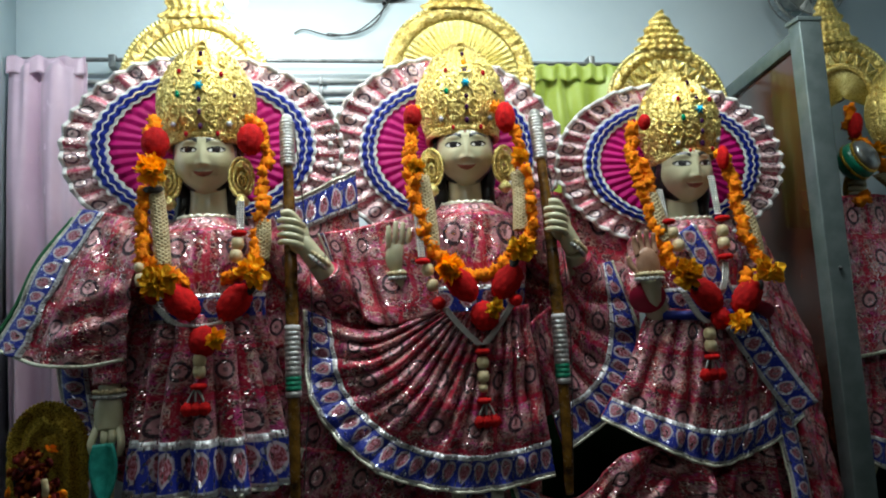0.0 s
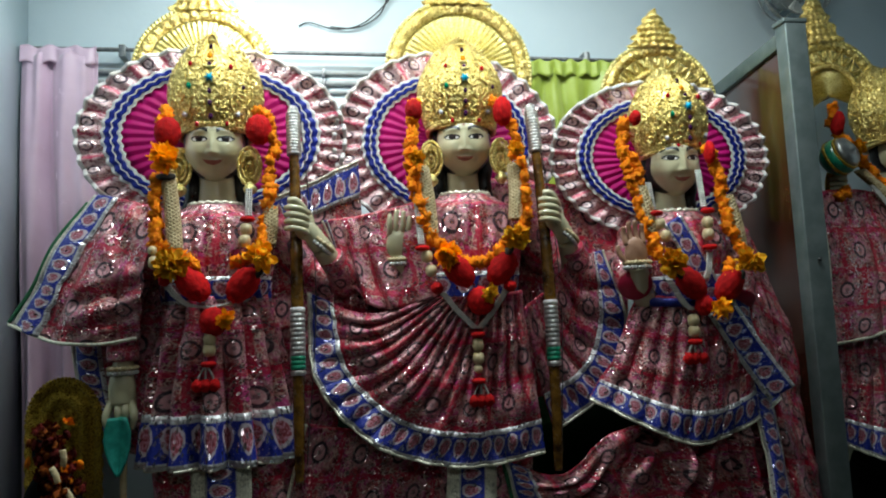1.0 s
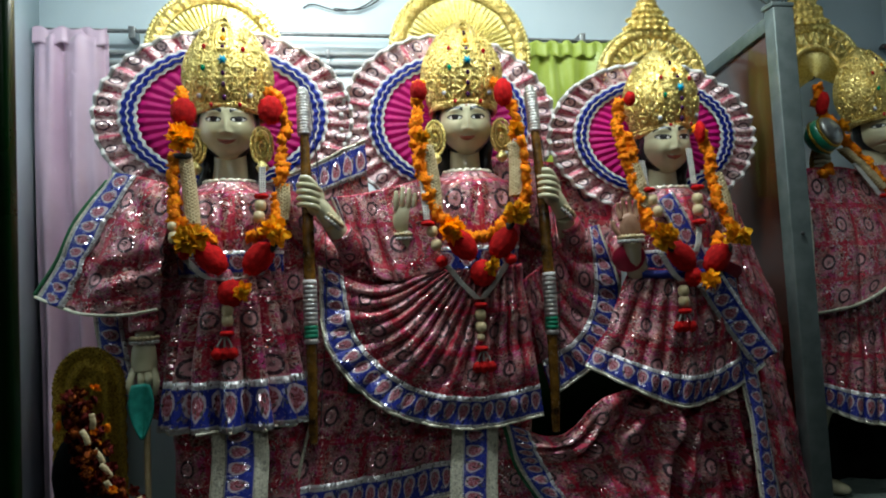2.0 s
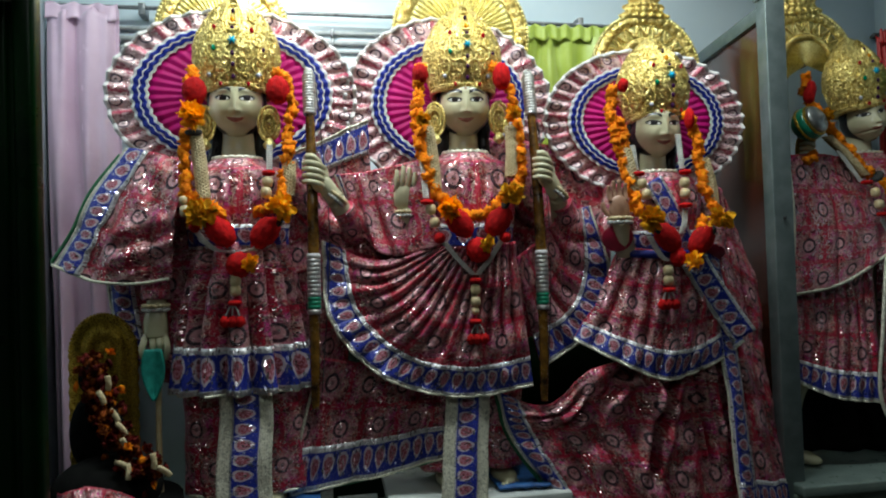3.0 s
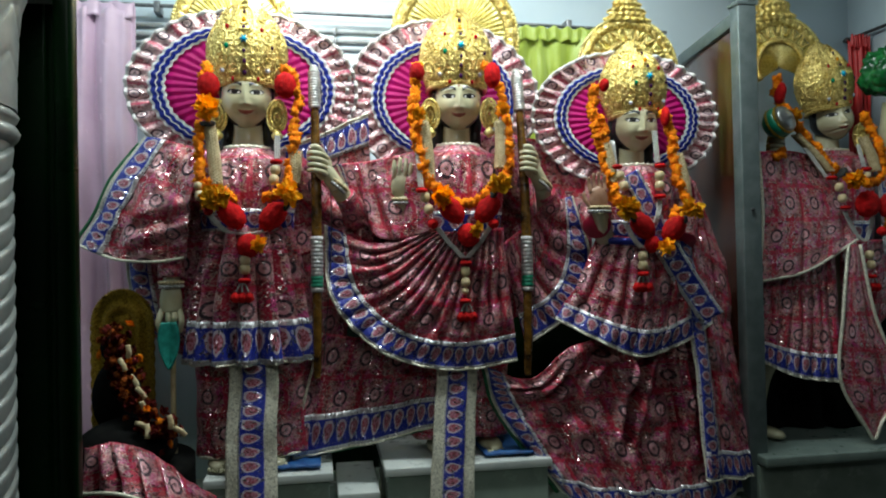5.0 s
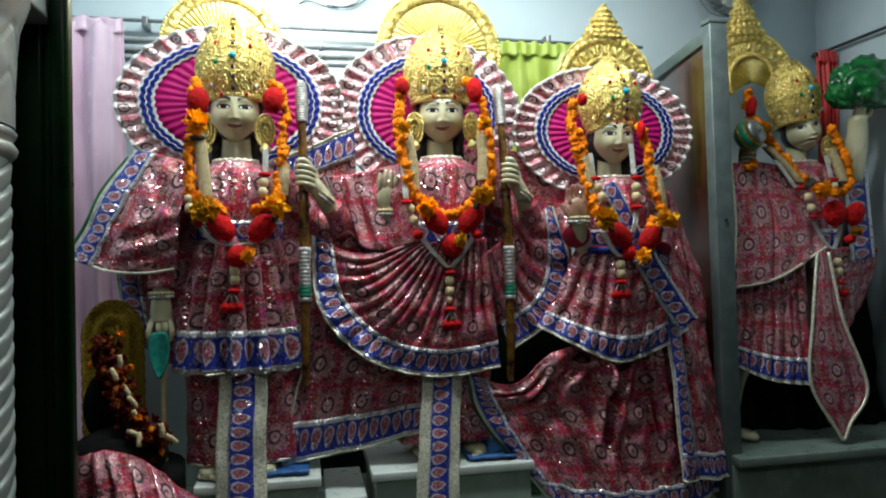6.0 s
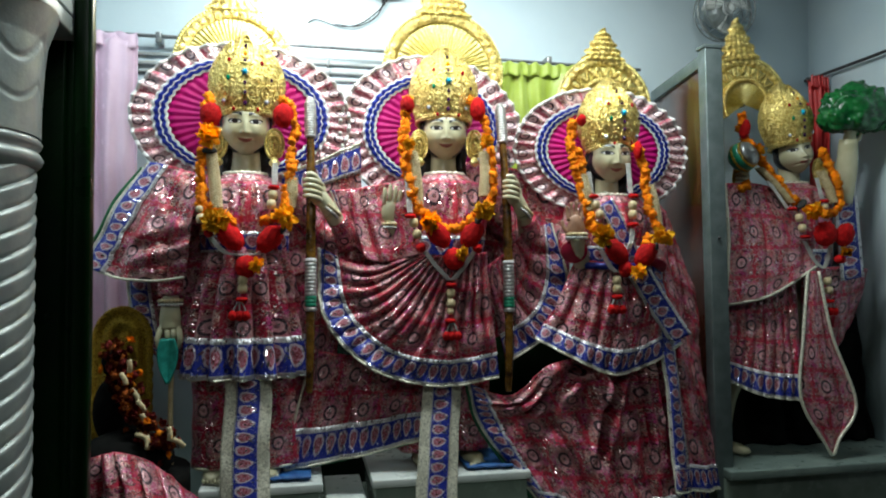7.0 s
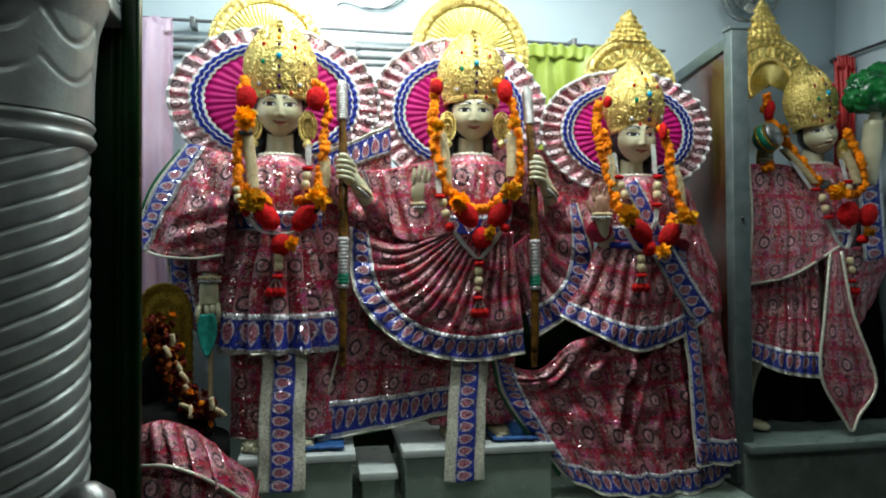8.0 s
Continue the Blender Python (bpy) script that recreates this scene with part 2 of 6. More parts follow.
M_rod = plain("steel_rod", (0.16, 0.17, 0.18), (0.30, 0.31, 0.32), 60, 0.35, 0.7)
M_alu = plain("aluminium_frame", (0.14, 0.18, 0.18), (0.20, 0.24, 0.24), 18, 0.42, 0.35, 0.1, 200)
M_panel = plain("red_brown_board", (0.05, 0.012, 0.007), (0.11, 0.027, 0.014), 6, 0.20, 0, 0.04, 60, Coat_Weight=0.5)
M_satin = plain("pink_satin", (0.68, 0.48, 0.62), (0.76, 0.56, 0.70), 6, 0.24, 0, 0.06, 200, Sheen_Weight=0.3)
M_lime = plain("lime_satin", (0.34, 0.44, 0.04), (0.44, 0.55, 0.09), 8, 0.35, 0, 0.06, 200, Sheen_Weight=0.4)
M_green_stone = plain("dark_green_polish", (0.0005, 0.005, 0.001), (0.001, 0.018, 0.002), 3, 0.3, 0, 0.03, 50, Specular_IOR_Level=0.12)
M_pillar = plain("silver_grey_paint", (0.26, 0.29, 0.28), (0.36, 0.39, 0.37), 14, 0.38, 0.25, 0.15, 80)
M_plinth = plain("grey_green_marble", (0.20, 0.25, 0.21), (0.30, 0.36, 0.31), 5, 0.25, 0, 0.04, 40)
M_ledge = plain("grey_ledge_marble", (0.16, 0.21, 0.19), (0.24, 0.30, 0.27), 7, 0.3, 0, 0.05, 60)
M_white_stone = plain("white_marble", (0.52, 0.56, 0.54), (0.64, 0.67, 0.64), 7, 0.3, 0, 0.05, 60)
M_blue_cloth = plain("blue_cloth", (0.01, 0.06, 0.22), (0.02, 0.12, 0.35), 30, 0.6)
M_red_cloth = plain("red_cloth", (0.42, 0.01, 0.012), (0.55, 0.02, 0.02), 20, 0.5)
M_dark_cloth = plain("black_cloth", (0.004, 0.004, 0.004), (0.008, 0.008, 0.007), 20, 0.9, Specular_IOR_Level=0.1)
M_rock = plain("green_painted_rock", (0.0, 0.05, 0.012), (0.02, 0.20, 0.05), 22, 0.22, 0, 0.5, 60)
M_mace = plain("silver_metal", (0.26, 0.27, 0.27), (0.40, 0.41, 0.40), 30, 0.34, 0.8)
M_fan = plain("fan_grey", (0.16, 0.18, 0.18), (0.24, 0.26, 0.26), 30, 0.35, 0.3)
M_fan_white = plain("fan_white", (0.66, 0.68, 0.66), (0.74, 0.75, 0.73), 30, 0.35)
M_wire = plain("black_wire", (0.02, 0.02, 0.022), (0.04, 0.04, 0.042), 30, 0.5)
lamp = Nodes("lamp_glass")
M_lamp = lamp.done((0.9, 0.9, 0.85), 0.3, 0.0, Emission_Color=(1.0, 0.97, 0.9, 1), Emission_Strength=6.0)


# ---------------------------------------------------------------- mesh helpers
def link(name, data, material, parent=None, label=""):
    for p in data.polygons:
        p.use_smooth = True
    for m in material if isinstance(material, list) else [material]:
        data.materials.append(m)
    ob = new(name, data)
    if parent:
        ob.parent = parent
    return tagged(ob, label)


def part(name, bm, material, parent=None, label=""):
    """Link a bmesh as one mesh object. Its corners are in world space; parents sit unrotated at the origin of their thing."""
    data = bpy.data.meshes.new(name)
    if parent:
        top, shift = parent, Vector()
        while top:
            shift += top.location
            top = top.parent
        bmesh.ops.translate(bm, vec=-shift, verts=bm.verts)
    bm.to_mesh(data)
    bm.free()
    return link(name, data, material, parent, label)


def thing(name, place, label, category, group="", kind=""):
    ob = new(name)
    ob.location, ob.empty_display_size = place, 0.05
    return tagged(ob, label, category, group, kind)


def solo(name, bm, material, label, category, group="", kind=""):
    return tagged(part(name, bm, material), label, category, group, kind)


def spline(points, u):
    """A Catmull-Rom point at u in 0..1 along the given points."""
    n = len(points) - 1
    s = min(max(u, 0.0), 1.0) * n
    i = min(int(s), n - 1)
    f = s - i
    p1, p2 = Vector(points[i]), Vector(points[i + 1])
    p0 = Vector(points[i - 1]) if i else p1 * 2 - p2
    p3 = Vector(points[i + 2]) if i + 2 <= n else p2 * 2 - p1
    return 0.5 * (2 * p1 + (p2 - p0) * f + (2 * p0 - 5 * p1 + 4 * p2 - p3) * f * f + (3 * p1 - p0 - 3 * p2 + p3) * f ** 3)


def sheet(fn, nu, nv, closed=False, uv=None, thick=0.0):
    """A bmesh of the surface fn(u, v). uv gives the texture place; thick makes a second skin behind."""
    bm = bmesh.new()
    layer = bm.loops.layers.uv.new("UVMap")
    grid = [[bm.verts.new(fn(i / nu, j / nv)) for i in range(nu if closed else nu + 1)] for j in range(nv + 1)]
    for j in range(nv):
        for i in range(nu):
            k = (i + 1) % nu if closed else i + 1
            f = bm.faces.new((grid[j][i], grid[j][k], grid[j + 1][k], grid[j + 1][i]))
            if uv:
                for lp, (a, b) in zip(f.loops, ((i, j), (i + 1, j), (i + 1, j + 1), (i, j + 1))):
                    lp[layer].uv = uv(a / nu, b / nv)
    if thick:
        bm.normal_update()
        bmesh.ops.solidify(bm, geom=bm.faces[:], thickness=thick)
    return bm


def tube(points, radius, n=60, sides=10, bm=None, taper=None, flat=1.0):
    """A round bar along a spline through the points; taper(u) scales its radius."""
    bm = bm or bmesh.new()
    layer = bm.loops.layers.uv.verify()
    rings = []
    run = sum((Vector(b) - Vector(a)).length for a, b in zip(points, points[1:]))
    for i in range(n + 1):
        u = i / n
        c = spline(points, u)
        d = (spline(points, min(u + 0.01, 1)) - spline(points, max(u - 0.01, 0))).normalized()
        side = d.cross(Vector((0, 1, 0)))
        side = side.normalized() if side.length > 0.05 else Vector((1, 0, 0))
        up = d.cross(side).normalized()
        r = radius * (taper(u) if taper else 1)
        rings.append([bm.verts.new(c + side * r * math.cos(a) + up * r * flat * math.sin(a)) for a in (2 * math.pi * k / sides for k in range(sides))])
    for i, (a, b) in enumerate(zip(rings, rings[1:])):
        for k in range(sides):
            f = bm.faces.new((a[k], a[(k + 1) % sides], b[(k + 1) % sides], b[k]))
            for lp, (p, q) in zip(f.loops, ((k, i), (k + 1, i), (k + 1, i + 1), (k, i + 1))):
                lp[layer].uv = (p / sides * 6.28 * radius, q / n * run)
    bm.faces.new(rings[0][::-1]), bm.faces.new(rings[-1])
    return bm


def ball(bm, c, r, sub=2, turn=None):
    """An ellipsoid with radii r, added to bm."""
    m = Matrix.Translation(c) @ (turn or Matrix()) @ Matrix.Diagonal((*r, 1))
    bmesh.ops.create_icosphere(bm, subdivisions=sub, radius=1, matrix=m)
    return bm


def box(bm, lo, hi, bevel=0.004):
    """A box with rounded edges between two corners, added to bm."""
    lo, hi = Vector(lo), Vector(hi)
    made = bmesh.ops.create_cube(bm, size=1, matrix=Matrix.Translation((lo + hi) / 2) @ Matrix.Diagonal((*(hi - lo), 1)))["verts"]
    if bevel:
        edges = list({e for v in made for e in v.link_edges})
        bmesh.ops.bevel(bm, geom=edges, offset=bevel, segments=2, affect="EDGES", profile=0.6)
    return bm


def lathe(bm, c, profile, sides=40, squash=1.0):
    """A turned form round the vertical at c, from (radius, height) pairs."""
    rings = [[bm.verts.new((c[0] + r * math.cos(a), c[1] + squash * r * math.sin(a), c[2] + h)) for a in (2 * math.pi * k / sides for k in range(sides))] for r, h in profile]
    for a, b in zip(rings, rings[1:]):
        for k in range(sides):
            bm.faces.new((a[k], a[(k + 1) % sides], b[(k + 1) % sides], b[k]))
    bm.faces.new(rings[0][::-1]), bm.faces.new(rings[-1])
    return bm


def loft(rows):
    """The surface between splines: u along each row, v from the first row to the last."""
    return lambda u, v: spline([spline(r, u) for r in rows], v)


def folds(fn, count, depth, rough=0.5, seed=0.0, fade=0.25, hem=1.0):
    """Pleats that push a surface to and fro along y, deepening from v = 0; hem scales them at v = 1."""
    def pushed(u, v):
        p = Vector(fn(u, v))
        w = u * count + 0.35 * noise.noise((u * 5 + seed, v * 1.3, seed))
        d = (2 * abs(math.sin(math.pi * w)) ** 0.8 - 1) * (fade + (1 - fade) * min(1, v * 1.6))
        f = min(1.0, max(0.0, (v - 0.45) / 0.4))
        k = 1 + (hem - 1) * f * f * (3 - 2 * f)
        d = d * k + rough * (noise.noise((p.x * 9 + seed, p.z * 9, seed * 2)) + 0.5 * noise.noise((p.x * 24 + seed, p.z * 17, seed)))
        p.y -= depth * d
        p.x += depth * 0.35 * k * math.cos(2 * math.pi * w) * min(1, v)
        return p
    return pushed


def tucks(fn, lines):
    """Deep tucks pressed into a cloth along lines (u, v, ..., width, depth), with a soft crest beside each."""
    def pushed(u, v):
        p = Vector(fn(u, v))
        for u0, v0, u1, v1, width, depth in lines:
            a, b = Vector((u0, v0 * 0.7)), Vector((u1, v1 * 0.7))
            q = Vector((u, v * 0.7)) - a
            ln = (b - a).length
            s = q.dot(b - a) / ln / ln
            fall = math.exp(-(max(0.0, -s, s - 1) * ln / 0.05) ** 2)
            side = (q.x * (b - a).y - q.y * (b - a).x) / ln
            p.y += depth * fall * (math.exp(-(side / width) ** 2) - 0.6 * math.exp(-((abs(side) - 2 * width) / width) ** 2))
        return p
    return pushed


def length(fn, v):
    pts = [Vector(fn(i / 20, v)) for i in range(21)]
    return sum((b - a).length for a, b in zip(pts, pts[1:]))


def cloth(name, fn, parent, nu=110, nv=36, edge="v1", width=0.1, closed=False, material=None, label="", drop=0.042, piping=True):
    """A printed cloth with a paisley border along one or more of its edges (u0, u1, v1), each border a part of its own."""
    lu, lv = length(fn, 0.7), (Vector(fn(0.5, 0)) - Vector(fn(0.5, 1))).length
    main = part(name, sheet(fn, nu, nv, closed, lambda u, v: (u * lu, v * lv), 0.0025), material or M_print, parent, label)
    for e in edge.split():
        def strip(a, b, e=e):
            if e == "v1":
                w = width / max(lv, 0.01)
                p = Vector(fn(a, 1 - w + w * b * 1.01))
            else:
                lh = max(length(fn, a), 0.01)
                w = min(width / lh, 0.9)
                p = Vector(fn(w * (1 - b) if e == "u0" else 1 - w + w * b, a))
            p.y -= 0.0065
            return p
        run = sum((Vector(strip((i + 1) / 20, 0.5)) - Vector(strip(i / 20, 0.5))).length for i in range(20))
        cells = max(1, round(run / drop))
        part("border", sheet(strip, nu if e == "v1" else 60, 8, closed and e == "v1", lambda u, v: (u * cells, v), 0.002), M_border, main, "blue paisley border with silver selvedge")
        if piping:
            part("piping", tube([strip(i / 30, 1.0) for i in range(31)], 0.0045, 120, 6), M_silver_trim, main, "crinkled silver piping")
    return main


# ---------------------------------------------------------------- the setting
def slab(name, lo, hi, material, label, category="wall", bevel=0.0):
    return solo(name, box(bmesh.new(), lo, hi, bevel), material, label, category, kind="structure")


slab("floor", (-3.2, -4.6, -0.1), (3.6, 2.7, 0.0), M_floor, "grey polished stone floor of the hall", "floor")
slab("ceiling", (-3.2, -4.6, 3.2), (3.6, 2.7, 3.3), M_ceiling, "white painted flat ceiling", "ceiling")
slab("wall_north", (-3.2, 2.55, 0.0), (3.6, 2.7, 3.2), M_wall, "pale blue painted wall behind the shrine")
slab("wall_south", (-3.2, -4.75, 0.0), (3.6, -4.6, 3.2), M_hall, "grey painted rear wall of the hall")
slab("wall_west", (-3.35, -4.6, 0.0), (-3.2, 2.7, 3.2), M_hall, "grey painted side wall of the hall")
slab("wall_east", (3.6, -4.6, 0.0), (3.75, 2.7, 3.2), M_hall, "grey painted side wall of the hall")
slab("wall_shrine_west", (-1.25, 1.53, 0.0), (-1.1, 2.55, 3.2), M_wall, "pale blue painted side wall of the shrine")
slab("wall_shrine_east", (2.44, 1.30, 0.0), (2.6, 2.55, 3.2), M_wall, "pale blue painted side wall of the shrine")
slab("altar_platform", (-1.1, 1.70, 0.0), (1.42, 2.55, 0.50), M_plinth, "grey-green marble altar platform under the figures", "platform", 0.008)
# added dark sheet: stands in for the deep shade behind the lower figures
slab("dado", (-0.14, 2.535, 0.5), (1.43, 2.549, 1.2), M_green_stone, "dark green panel added for the shade low on the wall", "dado")
ledge = thing("altar_ledge", (1.93, 2.15, 0.0), "grey-green marble ledge under the kneeling figure", "platform", kind="structure")
part("body", box(bmesh.new(), (1.47, 1.86, 0.0), (2.44, 2.55, 0.625), 0.004), M_plinth, ledge)
part("slab", box(bmesh.new(), (1.47, 1.82, 0.628), (2.44, 2.55, 0.665), 0.006), M_ledge, ledge, "grey marble top slab")

# dark green polished jamb beside the pillar
jamb = thing("pilaster", (-1.1, 1.45, 0.0), "dark green polished stone pilaster beside the pillar", "pilaster", kind="structure")
part("shaft", box(bmesh.new(), (-1.75, 1.365, 0.0), (-0.775, 1.53, 3.2), 0.01), M_green_stone, jamb)
part("moulding", tube([(-0.765, 1.385, 0.0), (-0.765, 1.385, 3.2)], 0.022, 4, 14), M_green_stone, jamb)
part("edge_strip", box(bmesh.new(), (-0.745, 1.31, 0.0), (-0.70, 1.36, 3.2), 0.012), M_green_stone, jamb)


def twisted_pillar(x, y, r, z1):
    """A round column with raised rope strands winding up it."""
    p = thing("twisted_pillar", (x, y, 0.0), "silver-grey painted pillar with spiral rope strands", "pillar", kind="structure")

    def rope(u, v):
        z = v * z1
        ph = (u * 8 + z / 0.052) % 1.0
        k = math.sqrt(max(0.0, 1 - abs(2 * ph - 1) ** 7.0))
        rr = r * (0.925 + 0.075 * k + 0.03 * ph * k)
        a = -2 * math.pi * u
        return (x + rr * math.cos(a), y + rr * math.sin(a), z)
    part("shaft", sheet(rope, 200, 760, True), M_pillar, p)
    rings = bmesh.new()
    lathe(rings, (x, y, 0), [(r * 0.9, z1 - 0.02), (r * 1.0, z1 - 0.015), (r * 1.07, z1 + 0.0), (r * 1.09, z1 + 0.012), (r * 1.05, z1 + 0.026), (r * 1.0, z1 + 0.03),
                             (r * 1.06, z1 + 0.04), (r * 1.08, z1 + 0.05), (r * 1.03, z1 + 0.062), (r * 0.96, z1 + 0.066)], 64)
    part("neck_rings", rings, M_pillar, p)

    def bell(u, v):
        z = z1 + 0.062 + v * 0.30
        leaf = abs(math.sin(math.pi * u * 8))
        cut = 0.005 * max(0, 1 - abs((v - 0.55) - 0.22 * (1 - leaf)) / 0.035) + 0.004 * max(0, 1 - abs((v - 0.25) - 0.16 * (1 - leaf)) / 0.03)
        rr = r * (1.06 + 0.10 * v ** 2 + 0.16 * max(0, v - 0.75) ** 1.0 * 2) - cut
        a = -2 * math.pi * u
        return (x + rr * math.cos(a), y + rr * math.sin(a), z)
    part("capital", sheet(bell, 160, 60, True), M_pillar, p, "leaf-cut bell capital")
    part("abacus", box(bmesh.new(), (x - 0.27, y - 0.27, z1 + 0.355), (x + 0.24, y + 0.22, z1 + 0.40), 0.006), M_pillar, p)
    return p


twisted_pillar(-0.985, 1.15, 0.20, 1.70)
beam = thing("beam", (-1.0, 0.4, 2.1), "grey painted beam over the pillar with pale lower moulding", "beam", kind="structure")
part("moulding", box(bmesh.new(), (-1.25, -1.4, 2.105), (-0.745, 1.36, 2.15), 0.005), M_white_stone, beam, "pale lower moulding")
part("body", box(bmesh.new(), (-1.22, -1.4, 2.152), (-0.80, 1.36, 3.2), 0.004), M_pillar, beam)

# rail post with a knob beside the pillar
post = thing("rail_post", (-0.62, 0.62, 0.0), "silver rail post with a round knob", "post")
part("stem", lathe(bmesh.new(), (-0.62, 0.62, 0), [(0.04, 0.0), (0.04, 0.03), (0.02, 0.05), (0.02, 0.93), (0.03, 0.95)], 24), M_mace, post)
part("knob", lathe(bmesh.new(), (-0.62, 0.62, 0.95), [(0.012, 0), (0.038, 0.012), (0.05, 0.04), (0.044, 0.068), (0.02, 0.088), (0.003, 0.092)], 32), M_mace, post)

# rods and conduits on the rear wall
rod = thing("curtain_rod", (0.1, 2.49, 2.43), "thin steel curtain rod fixed to the wall", "rod", kind="structure")
part("bar", tube([(-1.1, 2.49, 2.44), (0.1, 2.49, 2.435), (1.45, 2.49, 2.42)], 0.008, 30, 8), M_rod, rod)
for x in (-0.76, 0.98):
    part("bracket", box(bmesh.new(), (x - 0.012, 2.478, 2.41), (x + 0.012, 2.55, 2.455), 0.003), M_rod, rod)
for z, r in ((2.375, 0.009), (2.335, 0.011), (2.30, 0.007)):
    c = thing("conduit", (0.1, 2.54, z), "grey cable conduit running along the wall", "conduit", "conduits on the wall", "structure")
    part("pipe", tube([(-1.1, 2.539, z), (0.2, 2.539, z + 0.003), (0.80, 2.539, z - 0.004)], r, 20, 8), M_conduit, c)
    for x in (-0.95, -0.05, 0.68):
        part("clip", box(bmesh.new(), (x - 0.006, 2.522, z - r - 0.006), (x + 0.006, 2.55, z + r + 0.006), 0.002), M_rod, c)
rod2 = thing("side_rod", (2.41, 2.0, 2.43), "thin dark steel rod along the side wall", "rod", kind="structure")
part("bar", tube([(2.41, 2.54, 2.43), (2.41, 1.3, 2.43)], 0.008, 8, 8), M_wire, rod2)
part("finial", ball(bmesh.new(), (2.41, 2.52, 2.43), (0.015, 0.015, 0.015)), M_wire, rod2)


def curtain(name, x0, x1, y, z0, z1, waves, depth, material, label, seed):
    """A gathered curtain hung from the rod, with a frilled heading."""
    c = thing(name, ((x0 + x1) / 2, y, z0), label, "curtain")

    def hang(u, v):
        w = u * waves + 0.5 * noise.noise((u * 4 + seed, v * 1.6, seed))
        d = depth * math.sin(2 * math.pi * w) * (0.5 + 0.5 * v) + 0.02 * noise.noise((u * 5, v * 3, seed + 3))
        sag = 0.025 * max(0, 1 - v * 6) * abs(math.sin(math.pi * u * 3))
        return (x0 + (x1 - x0) * u, y - d, z1 - sag - (z1 - z0 - 0.02) * v)
    part("panel", sheet(hang, 90, 80, thick=0.002), material, c)

    def head(u, v):
        return (x0 + (x1 - x0) * u, y - 0.012 - 0.007 * math.sin(u * waves * 14 + 3 * noise.noise((u * 6, seed, 0))) * (0.4 + 0.6 * v) , z1 + 0.012 - 0.06 * v + 0.006 * math.sin(u * waves * 11))
    part("heading", sheet(head, 120, 6, thick=0.002), material, c, "frilled curtain heading over the rod")
    return c


curtain("pink_curtain", -1.09, -0.84, 2.475, 0.5, 2.425, 1.8, 0.042, M_satin, "glossy pink satin curtain hanging from a rod", 1.7)
curtain("lime_curtain", 0.70, 1.36, 2.475, 1.75, 2.40, 6, 0.02, M_lime, "lime green satin curtain hanging from a rod", 5.1)
curtain("red_curtain", 2.32, 2.42, 2.40, 1.0, 2.40, 3, 0.02, M_red_cloth, "red cloth curtain hanging beside the corner", 8.3)

# open panelled screen between the bays
screen = thing("screen_panel", (1.46, 2.2, 0.5), "red-brown board screen in an aluminium frame", "screen")
lean = 0.018
bar = box(bmesh.new(), (1.428, 1.875, 0.5), (1.502, 1.93, 2.335), 0.004)
for v in bar.verts:
    v.co.x -= lean * (v.co.z - 1.4)
part("post", bar, M_alu, screen, "grey aluminium post")
part("post_cap", box(bmesh.new(), (1.405, 1.873, 2.335), (1.488, 1.935, 2.35), 0.003), M_alu, screen)
def skewed(lo, hi, bevel):
    """A box whose rear end stands further along the wall."""
    bm = box(bmesh.new(), lo, hi, bevel)
    for v in bm.verts:
        v.co.x += 0.10 * (v.co.y - 1.93) / 0.6 - lean * (v.co.z - 1.4)
    return bm


part("board", skewed((1.455, 1.932, 0.5), (1.47, 2.53, 2.272), 0.002), M_panel, screen, "glossy red-brown board")
part("top_rail", skewed((1.442, 1.932, 2.274), (1.486, 2.53, 2.325), 0.003), M_alu, screen)
part("screw", lathe(bmesh.new(), (1.462, 1.870, 1.575), [(0.001, -0.006), (0.006, -0.004), (0.006, 0.004), (0.001, 0.006)], 12), M_wire, screen)


# pedestals and cloths on the platform
def pedestal(x0, x1, y0, y1, z, label):
    p = thing("pedestal", ((x0 + x1) / 2, (y0 + y1) / 2, 0.5), label, "pedestal", "pedestals under the figures")
    part("block", box(bmesh.new(), (x0 + 0.012, y0 + 0.012, 0.5), (x1 - 0.012, y1, z - 0.032), 0.004), M_plinth, p)
    part("top_slab", box(bmesh.new(), (x0, y0, z - 0.030), (x1, y1, z), 0.005), M_white_stone, p, "white marble top slab")
    return p


pedestal(-0.50, -0.09, 1.83, 2.25, 0.715, "low white marble pedestal under a standing figure")
pedestal(0.08, 0.66, 1.83, 2.25, 0.715, "low white marble pedestal under a standing figure")
pedestal(-0.075, 0.065, 1.85, 2.2, 0.635, "small pale marble block between two pedestals")
for x0, x1, z0 in ((-0.30, -0.13, 0.715), (0.42, 0.60, 0.715)):
    fn = folds(loft([[(x0, 2.1, z0 + 0.012), (x1, 2.1, z0 + 0.012)], [(x0 + 0.01, 1.87, z0 + 0.010), (x1, 1.86, z0 + 0.012)]]), 3, 0.004, 0.4)
    solo("blue_cloth", sheet(fn, 30, 10, thick=0.008), M_blue_cloth, "folded blue cloth lying on a white pedestal", "cloth", "blue cloths")

# lamp fixtures
bulb = thing("wall_bulb", (-0.29, 2.12, 2.50), "glowing white globe bulb on a bent wall arm", "lamp")
part("arm", tube([(-0.29, 2.55, 2.78), (-0.29, 2.35, 2.80), (-0.29, 2.16, 2.74), (-0.29, 2.12, 2.60)], 0.008, 24, 8), M_fan_white, bulb)
part("socket", lathe(bmesh.new(), (-0.29, 2.12, 2.545), [(0.02, 0.0), (0.022, 0.02), (0.02, 0.05), (0.01, 0.055)], 20), M_fan_white, bulb)
globe = part("globe", ball(bmesh.new(), (-0.29, 2.12, 2.50), (0.036, 0.036, 0.045), 3), M_lamp, bulb)
globe.visible_shadow = False
